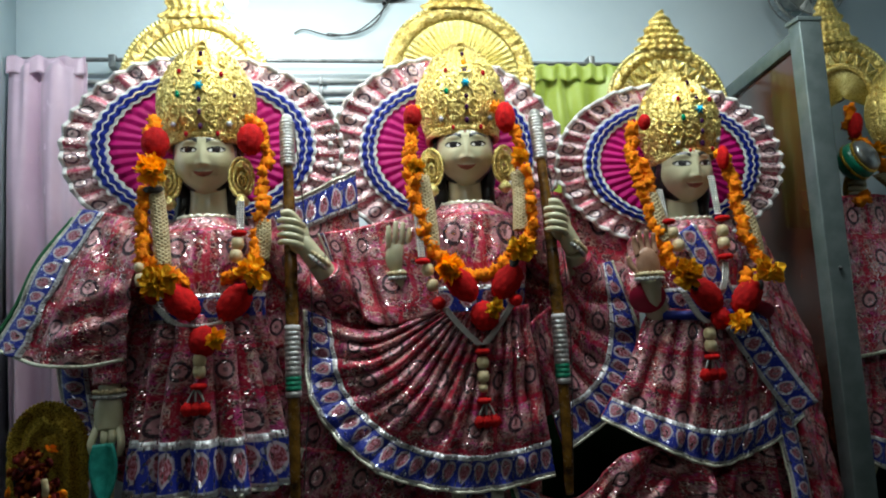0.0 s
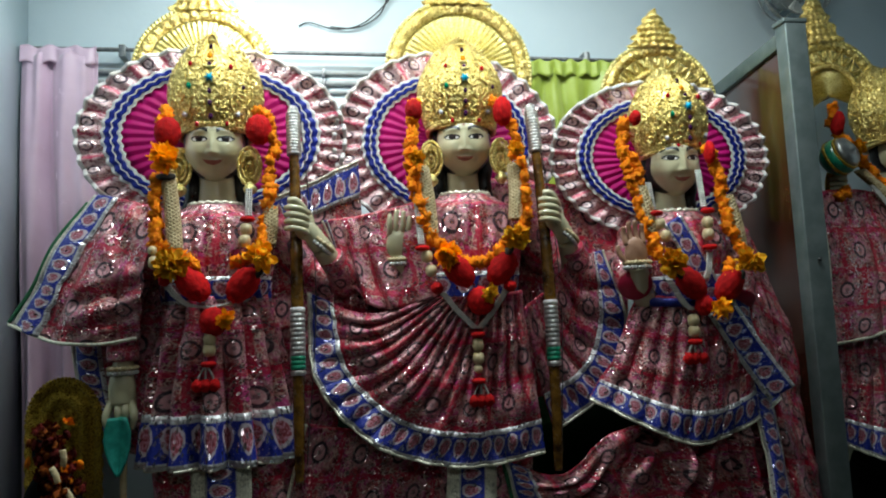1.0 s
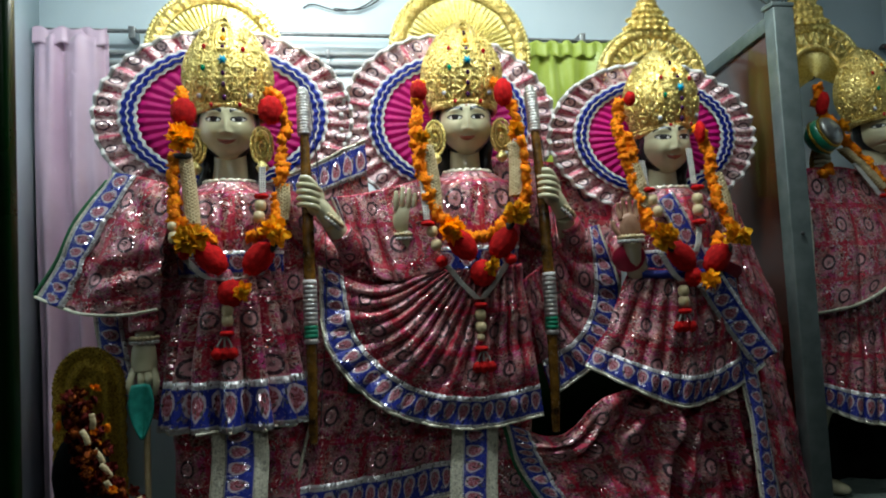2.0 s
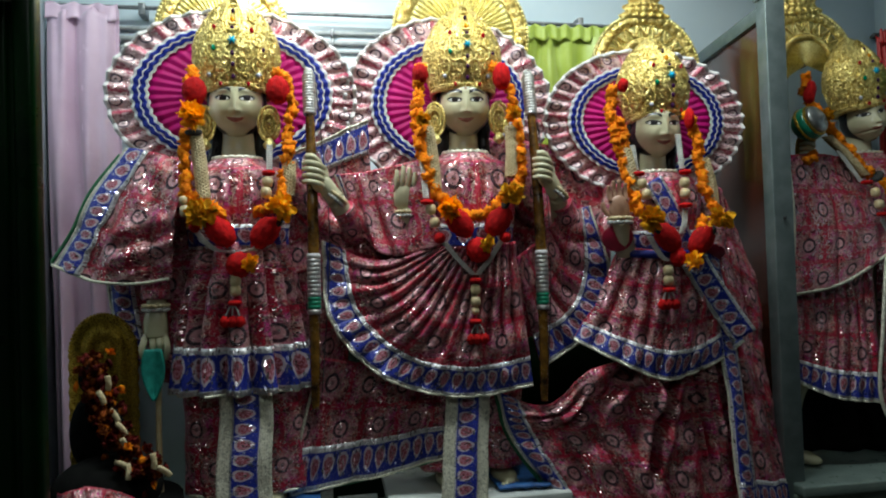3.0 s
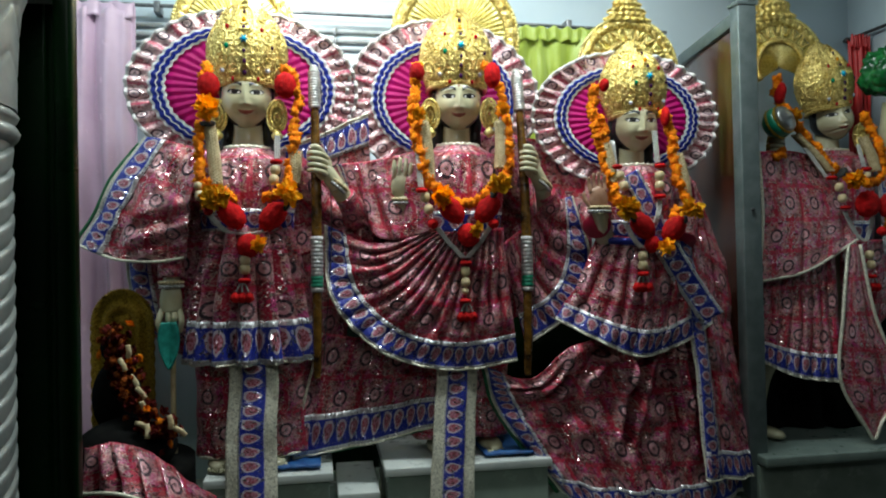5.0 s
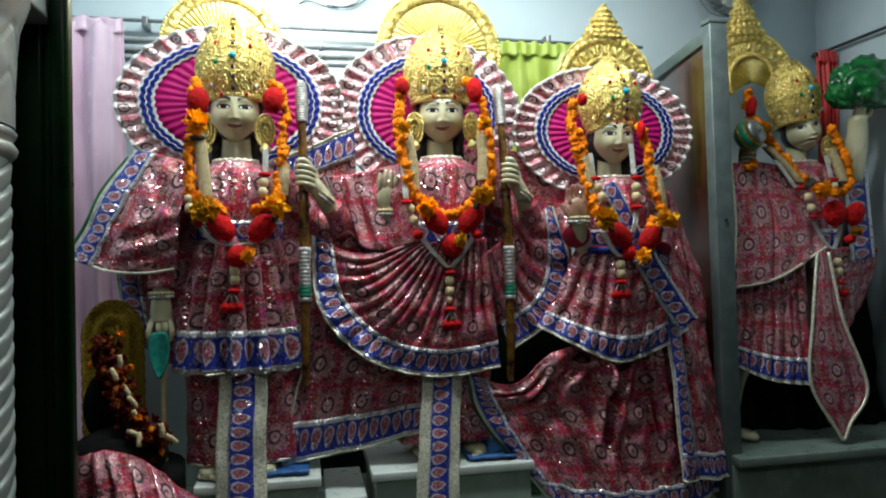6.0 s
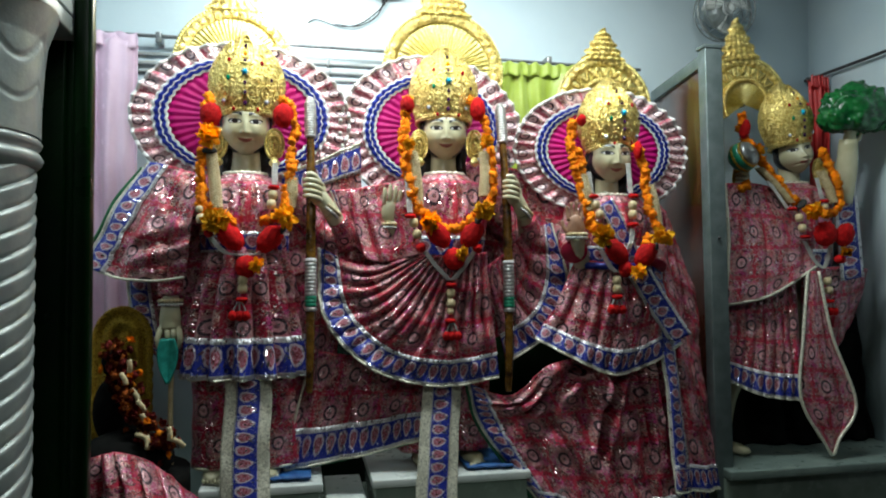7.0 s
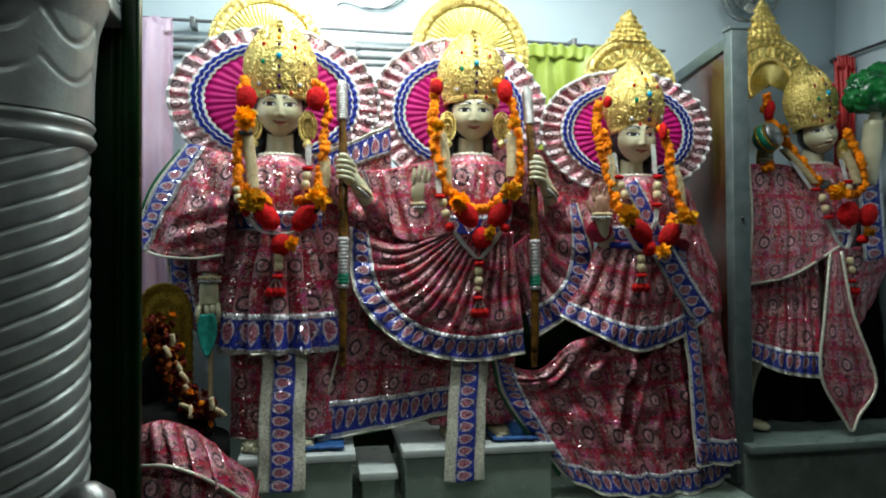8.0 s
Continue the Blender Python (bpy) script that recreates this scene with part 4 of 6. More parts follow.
def garland(y, chin, label, seed, chains, nets, blooms, poms, strands, beads, bands, tassel):
    """A marigold garland round a neck: flower strings, netted sleeves, blooms, pompoms, bead strands and a tassel.
    Places are (x, z) pairs; the depth follows the body."""
    rnd = random.Random(seed)
    g = thing("flower_garland", (tassel[0], y, chin), label, "garland", "garlands on the figures")

    def at(x, z, dy=0.0):
        return Vector((x, y + dy + min(0.075, max(0.0, 0.19 * (z - chin + 0.2))) - 0.012 * (z < chin - 0.2), z))
    for line in chains:
        pts = [at(*p) for p in line]
        run = sum((b - a).length for a, b in zip(pts, pts[1:]))
        n = max(2, round(run / 0.0200))
        for i in range(n + 1):
            p = spline(pts, i / n) + Vector((rnd.uniform(-0.006, 0.006), rnd.uniform(-0.010, 0.004), rnd.uniform(-0.003, 0.003)))
            ob = at_parent("marigold", rnd.choice(D_flower), p, g, turn=(rnd.uniform(0, 6), rnd.uniform(0, 6), rnd.uniform(0, 6)))
            ob.scale = (rnd.uniform(0.85, 1.25), rnd.uniform(0.8, 1.1), rnd.uniform(0.7, 1.0))
    for a, b in nets:
        p, q = at(*a, 0.004), at(*b, 0.004)
        net_sleeve([p, (p + q) / 2 + Vector((0.003, -0.004, 0)), q], 0.0185, g)
    for x, z, size, tie in blooms:
        at_parent("yellow_bloom", rnd.choice(D_bloom), at(x, z, -0.040), g, "bright yellow-orange bloom", (rnd.uniform(-0.2, 0.2), rnd.uniform(0, 6), rnd.uniform(-0.2, 0.2))).scale = (size, size * 0.8, size)
        if tie:
            at_parent("black_tie", D_black, at(x + tie[0], z + tie[1], -0.012), g, "black thread tie", (0.3, tie[2], 0)).scale = (0.9, 0.8, 0.9)
    for x, z, wide, tall, tip in poms:
        at_parent("red_pompom", rnd.choice(D_pom), at(x, z, -0.016), g, "red wool pompom", (0, tip, 0)).scale = (wide, 0.9, tall)
    for line in strands:
        for o in (-0.0065, 0.0, 0.0065):
            pts = [at(x + o, z, -0.004) for x, z in line]
            run = sum((b - a).length for a, b in zip(pts, pts[1:]))
            n = round(run / 0.0075)
            part("pearl_strand", tube(pts, 0.0042, n * 4, 6, None, lambda u, n=n: 0.55 + 0.5 * abs(math.sin(u * math.pi * n))), M_pearl, g, "white pearl bead strand")
    for x, z, big in beads:
        at_parent("wooden_bead", D_wood if big else D_wood_small, at(x, z, -0.012), g, "pale turned wooden bead")
    for x, z in bands:
        at_parent("red_band", D_red_band, at(x, z, -0.014), g, "red thread band").scale = (1.15, 1.1, 1.0)
    x, z = tassel
    for o in (-0.022, -0.002, 0.020):
        part("tassel_cord", tube([at(x, z + 0.055, -0.014), at(x + o * 0.7, z + 0.03, -0.016), at(x + o, z + 0.01, -0.016)], 0.0032, 12, 5), M_pearl, g)
        at_parent("tassel", D_pom_small, at(x + o, z, -0.016), g, "red wool tassel").scale = (0.66, 0.62, 0.62)
    return g


def crown(cx, cy, z, rx, h, yaw, label, seed, lean=0.0):
    """A tall domed gilt crown, embossed, with a rim, a crest leaf and set stones."""
    c = thing("crown", (cx, cy, z), label, "crown", "gilt crowns on the figures")
    prof = [(0.0, 0.76), (0.12, 0.86), (0.26, 0.96), (0.40, 1.0), (0.54, 0.94), (0.67, 0.79), (0.80, 0.58), (0.90, 0.36), (1.0, 0.04)]
    turn = Matrix.Rotation(radians(lean), 3, "Y") @ Matrix.Rotation(radians(yaw), 3, "Z")

    def shell(u, v, out=0.0):
        p = spline([(a, b, 0) for a, b in prof], v)
        a = 2 * math.pi * u
        r = rx * p.y + out
        q = Vector((r * math.sin(a), -0.88 * r * math.cos(a), h * p.x))
        e = abs(noise.noise(Vector((q.x * 60 + seed, q.y * 60, q.z * 60)))) * 0.005 + 0.0015 * noise.noise(q * 110)
        e += 0.004 * abs(math.sin(u * 2 * math.pi * 6)) * math.sin(math.pi * v)
        q += Vector((math.sin(a), -math.cos(a), 0)) * (e if out == 0 else 0)
        return Vector((cx, cy, z)) + turn @ q
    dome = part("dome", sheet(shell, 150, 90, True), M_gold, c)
    # chased scrolls, mirrored about the front, row over row
    chased = bmesh.new()
    for j, (v0, size) in enumerate(((0.13, 0.020), (0.23, 0.024), (0.335, 0.025), (0.44, 0.025), (0.545, 0.024), (0.65, 0.021), (0.75, 0.017))):
        ring = rx * spline([(a, b, 0) for a, b in prof], v0).y
        count = max(3, int(math.pi * 0.95 * ring / (size * 2.15)))
        for s in (-1, 1):
            for i in range(1 if v0 > 0.6 else 0, count):
                a0 = s * (size * (1.05 if j % 2 else 1.7) + i * size * 2.15) / ring
                flip = -1 if (i + j) % 2 else 1
                line = []
                for q in range(19):
                    f = q / 18
                    th, rad = 1.2 + f * 9.2, size * (1.08 - 0.85 * f)
                    da, dv = s * rad * math.cos(th) / ring, flip * rad * math.sin(th) / h
                    line.append(shell(((a0 + da) / (2 * math.pi)) % 1.0, min(0.97, max(0.01, v0 + dv)), 0.003))
                tube(line, 0.0044, 36, 6, chased, lambda u: 1.0 - 0.35 * u)
                ball(chased, shell((a0 / (2 * math.pi)) % 1.0, v0, 0.004), (0.006, 0.006, 0.006), 1)
    part("scrollwork", chased, M_gold, dome, "chased gilt scrolls")
    for v0 in (0.015, 0.065):
        part("beaded_band", tube([shell(i / 60, v0, 0.004) for i in range(61)], 0.0052, 360, 6, None, lambda u: 0.6 + 0.4 * abs(math.sin(u * math.pi * 60))), M_gold, dome)
    rim = [Vector((cx, cy, z)) + turn @ Vector((rx * 0.80 * math.sin(a), -0.70 * rx * math.cos(a), 0.004 + 0.012 * math.cos(a))) for a in (2 * math.pi * k / 40 for k in range(41))]
    part("rim", tube(rim, 0.009, 120, 8), M_gold, c)

    def crest(u, v):
        w = 0.036 * math.sin(math.pi * min(1.0, 0.12 + 0.88 * v) ** 0.8)
        x = (u - 0.5) * 2 * w
        zz = h * (0.52 + 0.40 * v)
        r = rx * spline([(a, b, 0) for a, b in prof], 0.52 + 0.36 * v).y
        rib = 0.006 * math.cos(7 * math.pi * max(abs(u - 0.5) * 2, abs(v - 0.45) * 1.6))
        return Vector((cx, cy, z)) + turn @ Vector((x, -0.88 * math.sqrt(max(0.0, r * r - x * x)) - 0.010 - rib, zz))
    part("crest_leaf", sheet(crest, 30, 40, thick=0.003), M_gold, c, "pointed gilt crest leaf")
    for a, v, r, g in ((0, 0.42, 0.015, "blue"), (0, 0.31, 0.0085, "dark"), (0, 0.22, 0.009, "dark"), (0, 0.12, 0.010, "dark"), (0, 0.53, 0.009, "dark"), (0, 0.62, 0.010, "amber"), (0, 0.72, 0.008, "dark"),
                       (-24, 0.36, 0.010, "green"), (-36, 0.15, 0.010, "clear"), (36, 0.15, 0.011, "clear"), (-20, 0.06, 0.008, "red"), (22, 0.06, 0.008, "red"), (-26, 0.55, 0.008, "red"), (26, 0.52, 0.009, "red"), (40, 0.36, 0.007, "dark")):
        p = shell((a / 360) % 1.0, v, 0.009)
        bm = bmesh.new()
        if g == "blue" or g == "clear":
            ball(bm, p, (r, r * 0.45, r), 3)
            for q in bm.verts:
                w = q.co - p
                b = 0.72 + 0.28 * math.cos(6 * math.atan2(w.z, w.x))
                q.co = p + Vector((w.x * b, w.y, w.z * b))
        else:
            ball(bm, p, (r * 0.72, r * 0.55, r), 2)
        part("gem", bm, GEMS[g], dome, g + " set stone")
    return c


def earring(cx, y, z, s, label):
    """A gilt ear ornament: an open scroll of wire coils over a drop."""
    e = thing("ear_ornament", (cx, y, z), label, "earring", "gilt ear ornaments")

    def coil(r, ox, oz, a0, a1, wire):
        return tube([(cx + s * (ox + r * math.cos(radians(a0 + (a1 - a0) * i / 16))), y - 0.004, z + oz + 1.75 * r * math.sin(radians(a0 + (a1 - a0) * i / 16))) for i in range(17)], wire, 64, 8, None, lambda u: 0.75 + 0.25 * abs(math.sin(u * 40)))

    def shell(u, v):
        a, v = 2 * math.pi * u, 0.08 + 0.92 * v
        return Vector((cx + 0.030 * v * math.cos(a), y + 0.012 * v - 0.006 * math.cos(v * 9), z + 0.052 * v * math.sin(a) + 0.002 * math.sin(a * 9)))
    part("plate", sheet(shell, 48, 12, True, thick=0.002), M_gold, e, "dished gilt plate")
    part("scroll", coil(0.031, 0.0, 0.0, -60, 265, 0.0058), M_gold, e)
    part("scroll", coil(0.020, 0.001, -0.004, -80, 260, 0.0050), M_gold, e)
    part("scroll", coil(0.009, 0.001, -0.008, 0, 360, 0.0045), M_gold, e)
    part("drop", lathe(bmesh.new(), (cx, y, z - 0.085), [(0.003, 0), (0.017, 0.010), (0.020, 0.02), (0.012, 0.032), (0.005, 0.04)], 20), M_gold_pale, e)
    return e


def halo(cx, y, zc, r, top, label, seed, lean=0.0):
    """A gilt sheet halo: a ribbed arch with a beaded rim and a stepped pointed finial."""
    h = thing("halo_plate", (cx, y, zc), label, "halo", "gilt halo plates behind the heads")

    def ribs(u, v):
        a = math.pi * (-0.15 + 1.3 * u)
        rr = r * (0.02 + 0.80 * v)
        d = 0.005 * math.cos(a * 60) * min(1, v * 3) * min(1, (1 - v) * 6) + 0.006 * math.sin(math.pi * v)
        return Vector((cx - rr * math.cos(a), y - d, zc + rr * math.sin(a)))
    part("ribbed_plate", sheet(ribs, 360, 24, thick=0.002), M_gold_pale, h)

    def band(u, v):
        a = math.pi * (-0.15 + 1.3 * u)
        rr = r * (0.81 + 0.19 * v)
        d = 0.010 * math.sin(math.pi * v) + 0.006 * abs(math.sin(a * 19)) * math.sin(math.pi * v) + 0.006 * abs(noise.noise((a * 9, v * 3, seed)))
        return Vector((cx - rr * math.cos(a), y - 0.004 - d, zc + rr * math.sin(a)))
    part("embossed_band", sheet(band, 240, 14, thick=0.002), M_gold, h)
    edge = [(cx - r * 1.01 * math.cos(a), y - 0.006, zc + r * 1.01 * math.sin(a)) for a in (math.pi * (-0.15 + 1.3 * i / 60) for i in range(61))]
    part("beaded_rim", tube(edge, 0.0085, 384, 6, None, lambda u: 0.55 + 0.45 * abs(math.sin(u * math.pi * 64))), M_gold_pale, h)
    part("wall_stay", tube([(cx, y + 0.003, zc), (cx, 2.55, zc)], 0.01, 4, 8), M_rod, h, "dark steel wall stay")

    def finial(u, v):
        w = 0.112 * (1 - v) ** 0.75 * (1 + 0.12 * math.sin(v * 26)) * r / 0.25 + 0.006
        base = zc + r * 0.93
        x = (u - 0.5) * 2 * w
        d = 0.02 * (1 - (2 * u - 1) ** 2) + 0.005 * math.cos(u * 40) * (1 - v) + 0.004 * math.sin(v * 40)
        return Vector((cx + x, y - 0.006 - d, base + (top - base) * v))
    part("finial", sheet(finial, 40, 60, thick=0.003), M_gold, h, "pointed gilt finial")
    if lean:
        inner = [(cx - r * 0.52 * math.cos(a), y - 0.012, zc + r * 0.52 * math.sin(a)) for a in (math.pi * (-0.15 + 1.3 * i / 40) for i in range(41))]
        part("inner_arch", tube(inner, 0.014, 200, 8, None, lambda u: 0.75 + 0.25 * abs(math.sin(u * math.pi * 40))), M_gold, h)
        for i in range(13):
            a = math.pi * (-0.1 + 1.2 * i / 12)
            tooth = bmesh.new()
            tube([(cx - q * r * math.cos(a + o), y - 0.010, zc + q * r * math.sin(a + o)) for q, o in ((0.80, -0.12), (0.62, 0.0), (0.80, 0.12))], 0.006, 16, 6, tooth)
            part("tooth", tooth, M_gold, h)
        h.rotation_euler = (0, radians(lean), 0)
    return h


def zigzag(x):
    return 2 * abs(2 * (x - math.floor(x + 0.5))) - 1


def fan_back(cx, y, cz, rx, rz, inner, label, seed, tilt=0.0):
    """A pleated oval backdrop behind a head: satin pleats, zigzag ribbons, a printed ruffle and a lace edging."""
    f = thing("pleated_fan", (cx, y, cz), label, "fan", "pleated cloth fans behind the heads")
    turn = Matrix.Rotation(radians(tilt), 3, "Z")

    def polar(a, r, out):
        w = 1 + 0.012 * noise.noise((math.cos(a) * 3, math.sin(a) * 3, seed))
        return Vector((cx, y, cz)) + turn @ Vector((rx * r * w * math.cos(a), -out, rz * r * w * math.sin(a)))

    def pleats(u, v):
        a = 2 * math.pi * u
        return polar(a, 0.03 + (inner - 0.02) * v, 0.010 + 0.003 * v * zigzag(u * 40))
    part("satin_pleats", sheet(pleats, 320, 8, True, thick=0.002), M_magenta, f, "magenta satin knife pleats")

    def ribbon(r0, r1, out, amp, n):
        return lambda u, v: polar(2 * math.pi * u, r0 + (r1 - r0) * v + amp * zigzag(u * n), out + 0.0015 * zigzag(u * n))
    w = 0.135
    for name, mat, a, b, out in (("lace_ribbon", M_white_lace, -0.04, 0.22, 0.018), ("blue_ribbon", M_blue, 0.16, 0.46, 0.021), ("lace_ribbon", M_white_lace, 0.46, 0.53, 0.024), ("blue_ribbon", M_blue, 0.53, 0.86, 0.021), ("lace_ribbon", M_white_lace, 0.82, 1.06, 0.018)):
        part(name, sheet(ribbon(inner + w * a, inner + w * b, out, 0.008, 46), 276, 3, True, thick=0.0015), mat, f, "white lace ribbon" if mat == M_white_lace else "royal blue zigzag ribbon")
    r0 = inner + w * 0.95

    def ruffle(u, v):
        a = 2 * math.pi * u
        q = u * 38
        d = 0.004 + (0.003 + 0.009 * v) * zigzag(q) + 0.006 * noise.noise((q * 0.7, v * 2, seed))
        return polar(a, r0 + (1 - r0) * v * (1 + 0.02 * noise.noise((q, 0, seed))), d)
    per = 2 * math.pi * (rx + rz) / 2
    part("ruffle", sheet(ruffle, 304, 12, True, lambda u, v: (u * per * 1.3, v * (1 - r0) * rx * 1.15), 0.002), M_print_pale, f, "pale printed brocade box-pleated ruffle")
    edge = [ruffle(i / 304, 1.0) + Vector((0, -0.001, 0)) for i in range(305)]
    part("edging", tube(edge, 0.0075, 608, 6), M_white_lace, f, "white lace edging")
    return f


def bow(x, y, z0, z1, bend, label, top=0.0):
    """A tall lacquered cane bow held upright, bound with silver wire and a green band."""
    b = thing("bow", (x, y, z0), label, "bow", "lacquered bows")
    H = z1 - z0
    line = [(x + bend * math.sin(math.pi * v), y + top * v ** 2, z0 + H * v) for v in (i / 12 for i in range(13))]
    cane = part("cane", tube(line, 0.0162, 120, 12, None, lambda u: (0.75 + 0.35 * math.sin(math.pi * min(1, u * 1.05))) * (1 + 0.06 * math.sin(u * 40) ** 8)), M_cane, b)
    for v0, v1, m, nm, n in ((0.32, 0.43, M_wrap, "wire_wrap", 9), (0.285, 0.32, M_green_band, "green_band", 3), (0.86, 0.985, M_wrap, "wire_wrap", 14), (0.27, 0.283, M_wrap, "wire_wrap", 1), (0.432, 0.445, M_white_lace, "tape", 1)):
        part(nm, tube([spline(line, v0 + (v1 - v0) * i / 8) for i in range(9)], 0.0205, 90, 14, None, lambda u, n=n: 0.95 + 0.10 * abs(math.sin(u * math.pi * n))), m, cane, {"wire_wrap": "silver wire binding", "green_band": "green thread band", "tape": "white tape"}[nm])
    part("tip", ball(bmesh.new(), spline(line, 0.99), (0.017, 0.013, 0.02), 2), M_wrap, b)
    part("string", tube([spline(line, 0.97) + Vector((0.02, 0.02, 0)), spline(line, 0.5) + Vector((0.05, 0.05, 0)), spline(line, 0.04) + Vector((0.02, 0.02, 0))], 0.0018, 20, 5), M_wire, b)
    return b


def bangles(x, y, z, tilt, label):
    bg = thing("bangle", (x, y, z), label, "bangle", "bead bangles")
    for j in range(2):
        m = Matrix.Rotation(radians(tilt), 3, "Y")
        line = [Vector((x, y, z)) + m @ Vector((0.036 * math.cos(a), 0.034 * math.sin(a), 0.013 * j)) for a in (2 * math.pi * i / 24 for i in range(25))]
        part("beaded_ring", tube(line, 0.0068, 144, 6, None, lambda u: 0.6 + 0.4 * abs(math.sin(u * math.pi * 20))), M_bead if j else M_pearl, bg)
    return bg


# ---------------------------------------------------------------- placing the ornaments
fan_back(-0.385, 2.11, 2.022, 0.40, 0.285, 0.67, "oval pleated fan of magenta satin and printed ruffle", 1.1, 0)
fan_back(0.345, 2.12, 2.005, 0.365, 0.30, 0.62, "oval pleated fan of magenta satin and printed ruffle", 4.4, 0)
fan_back(1.037, 2.03, 1.93, 0.372, 0.255, 0.65, "oval pleated fan of magenta satin and printed ruffle", 8.2, 0)
halo(-0.430, 2.22, 2.262, 0.220, 2.66, "arched gilt halo plate with pointed finial", 1.0)
halo(0.419, 2.24, 2.285, 0.25, 2.70, "arched gilt halo plate with pointed finial", 2.0)
halo(1.098, 2.14, 2.145, 0.208, 2.475, "arched gilt halo plate with pointed finial", 3.0, -1)
halo(1.905, 2.33, 2.235, 0.225, 2.645, "arched gilt halo plate with a toothed inner arch", 4.0, -7)
crown(-0.364, 2.03, 2.003, 0.132, 0.325, 0, "tall embossed gilt crown set with coloured stones", 1.0)
crown(0.380, 2.05, 2.02, 0.130, 0.315, -2, "tall embossed gilt crown set with coloured stones", 5.0)
crown(1.032, 1.94, 1.918, 0.121, 0.285, 8, "tall embossed gilt crown set with coloured stones", 9.0, -5)
crown(2.040, 2.195, 2.015, 0.116, 0.30, 6, "tall embossed gilt crown set with coloured stones", 13.0, -10)
for x, y, z, s in ((-0.462, 1.985, 1.905, -1), (-0.262, 1.95, 1.90, 1), (0.272, 1.99, 1.925, -1), (0.488, 1.985, 1.93, 1), (2.14, 2.12, 1.90, 1)):
    earring(x, y, z, s, "openwork gilt ear ornament beside the face")
garland(1.865, 1.864, "orange marigold garland with red pompoms and wooden beads", 1,
        [[(-0.484, 2.058), (-0.491, 2.026)], [(-0.502, 1.858), (-0.508, 1.781), (-0.502, 1.700), (-0.489, 1.638)], [(-0.468, 1.661), (-0.430, 1.632), (-0.396, 1.607)], [(-0.228, 2.052), (-0.204, 2.022), (-0.192, 1.958), (-0.200, 1.867), (-0.206, 1.784), (-0.215, 1.702), (-0.224, 1.662)], [(-0.294, 1.620), (-0.255, 1.629)]],
        [[(-0.478, 1.871), (-0.449, 1.661)], [(-0.201, 1.772), (-0.206, 1.666)]],
        [(-0.479, 1.910, 1.0, (0, -0.048, 0)), (-0.448, 1.614, 1.08, (0.03, -0.03, 0.9)), (-0.221, 1.629, 1.0, (-0.01, -0.04, -0.9)), (-0.313, 1.466, 0.62, None)],
        [(-0.478, 1.991, 1.05, 1.15, 0), (-0.231, 1.998, 1.05, 1.15, 0), (-0.402, 1.562, 1.08, 1.42, -0.72), (-0.272, 1.556, 1.08, 1.42, 0.72), (-0.349, 1.462, 1.1, 1.0, 0.2), (-0.473, 1.578, 0.45, 0.5, 0)],
        [[(-0.258, 1.826), (-0.259, 1.746)], [(-0.473, 1.564), (-0.423, 1.512), (-0.366, 1.499)], [(-0.223, 1.589), (-0.292, 1.516), (-0.352, 1.499)]],
        [(-0.264, 1.709, 1), (-0.268, 1.676, 1), (-0.503, 1.655, 0), (-0.498, 1.623, 1), (-0.361, 1.415, 1), (-0.362, 1.386, 1)],
        [(-0.261, 1.736), (-0.361, 1.439), (-0.364, 1.350)], (-0.370, 1.294))
garland(1.865, 1.873, "orange marigold garland with red pompoms and wooden beads", 2,
        [[(0.224, 2.086), (0.213, 2.035), (0.207, 1.968)], [(0.201, 1.968), (0.199, 1.902), (0.203, 1.827), (0.221, 1.743), (0.247, 1.677), (0.274, 1.645)], [(0.221, 1.894), (0.218, 1.809), (0.237, 1.734)], [(0.274, 1.639), (0.323, 1.607), (0.374, 1.596), (0.429, 1.622), (0.476, 1.659)], [(0.469, 2.090), (0.504, 2.043), (0.523, 1.976), (0.515, 1.919)], [(0.534, 1.890), (0.535, 1.813), (0.529, 1.736), (0.506, 1.684)]],
        [[(0.509, 1.890), (0.497, 1.722)], [(0.233, 1.884), (0.248, 1.686)]],
        [(0.281, 1.620, 0.92, (0.02, -0.035, 0.9)), (0.480, 1.663, 0.92, (-0.02, -0.035, -0.9)), (0.509, 1.928, 0.6, None), (0.212, 1.903, 0.6, None), (0.396, 1.508, 0.62, None)],
        [(0.216, 2.059, 0.75, 0.9, 0), (0.485, 2.056, 0.85, 1.2, 0), (0.317, 1.575, 1.08, 1.42, -0.72), (0.442, 1.578, 1.08, 1.42, 0.72), (0.376, 1.489, 1.15, 1.05, 0.2), (0.253, 1.528, 0.5, 0.45, 0), (0.463, 1.527, 0.5, 0.45, 0)],
        [[(0.209, 1.818), (0.215, 1.652)], [(0.269, 1.516), (0.310, 1.463), (0.360, 1.411)], [(0.455, 1.519), (0.415, 1.462), (0.372, 1.411)]],
        [(0.228, 1.618, 1), (0.239, 1.577, 1), (0.459, 1.561, 0), (0.363, 1.365, 1), (0.363, 1.329, 1), (0.361, 1.299, 0)],
        [(0.215, 1.641), (0.364, 1.394), (0.360, 1.266)], (0.367, 1.211))
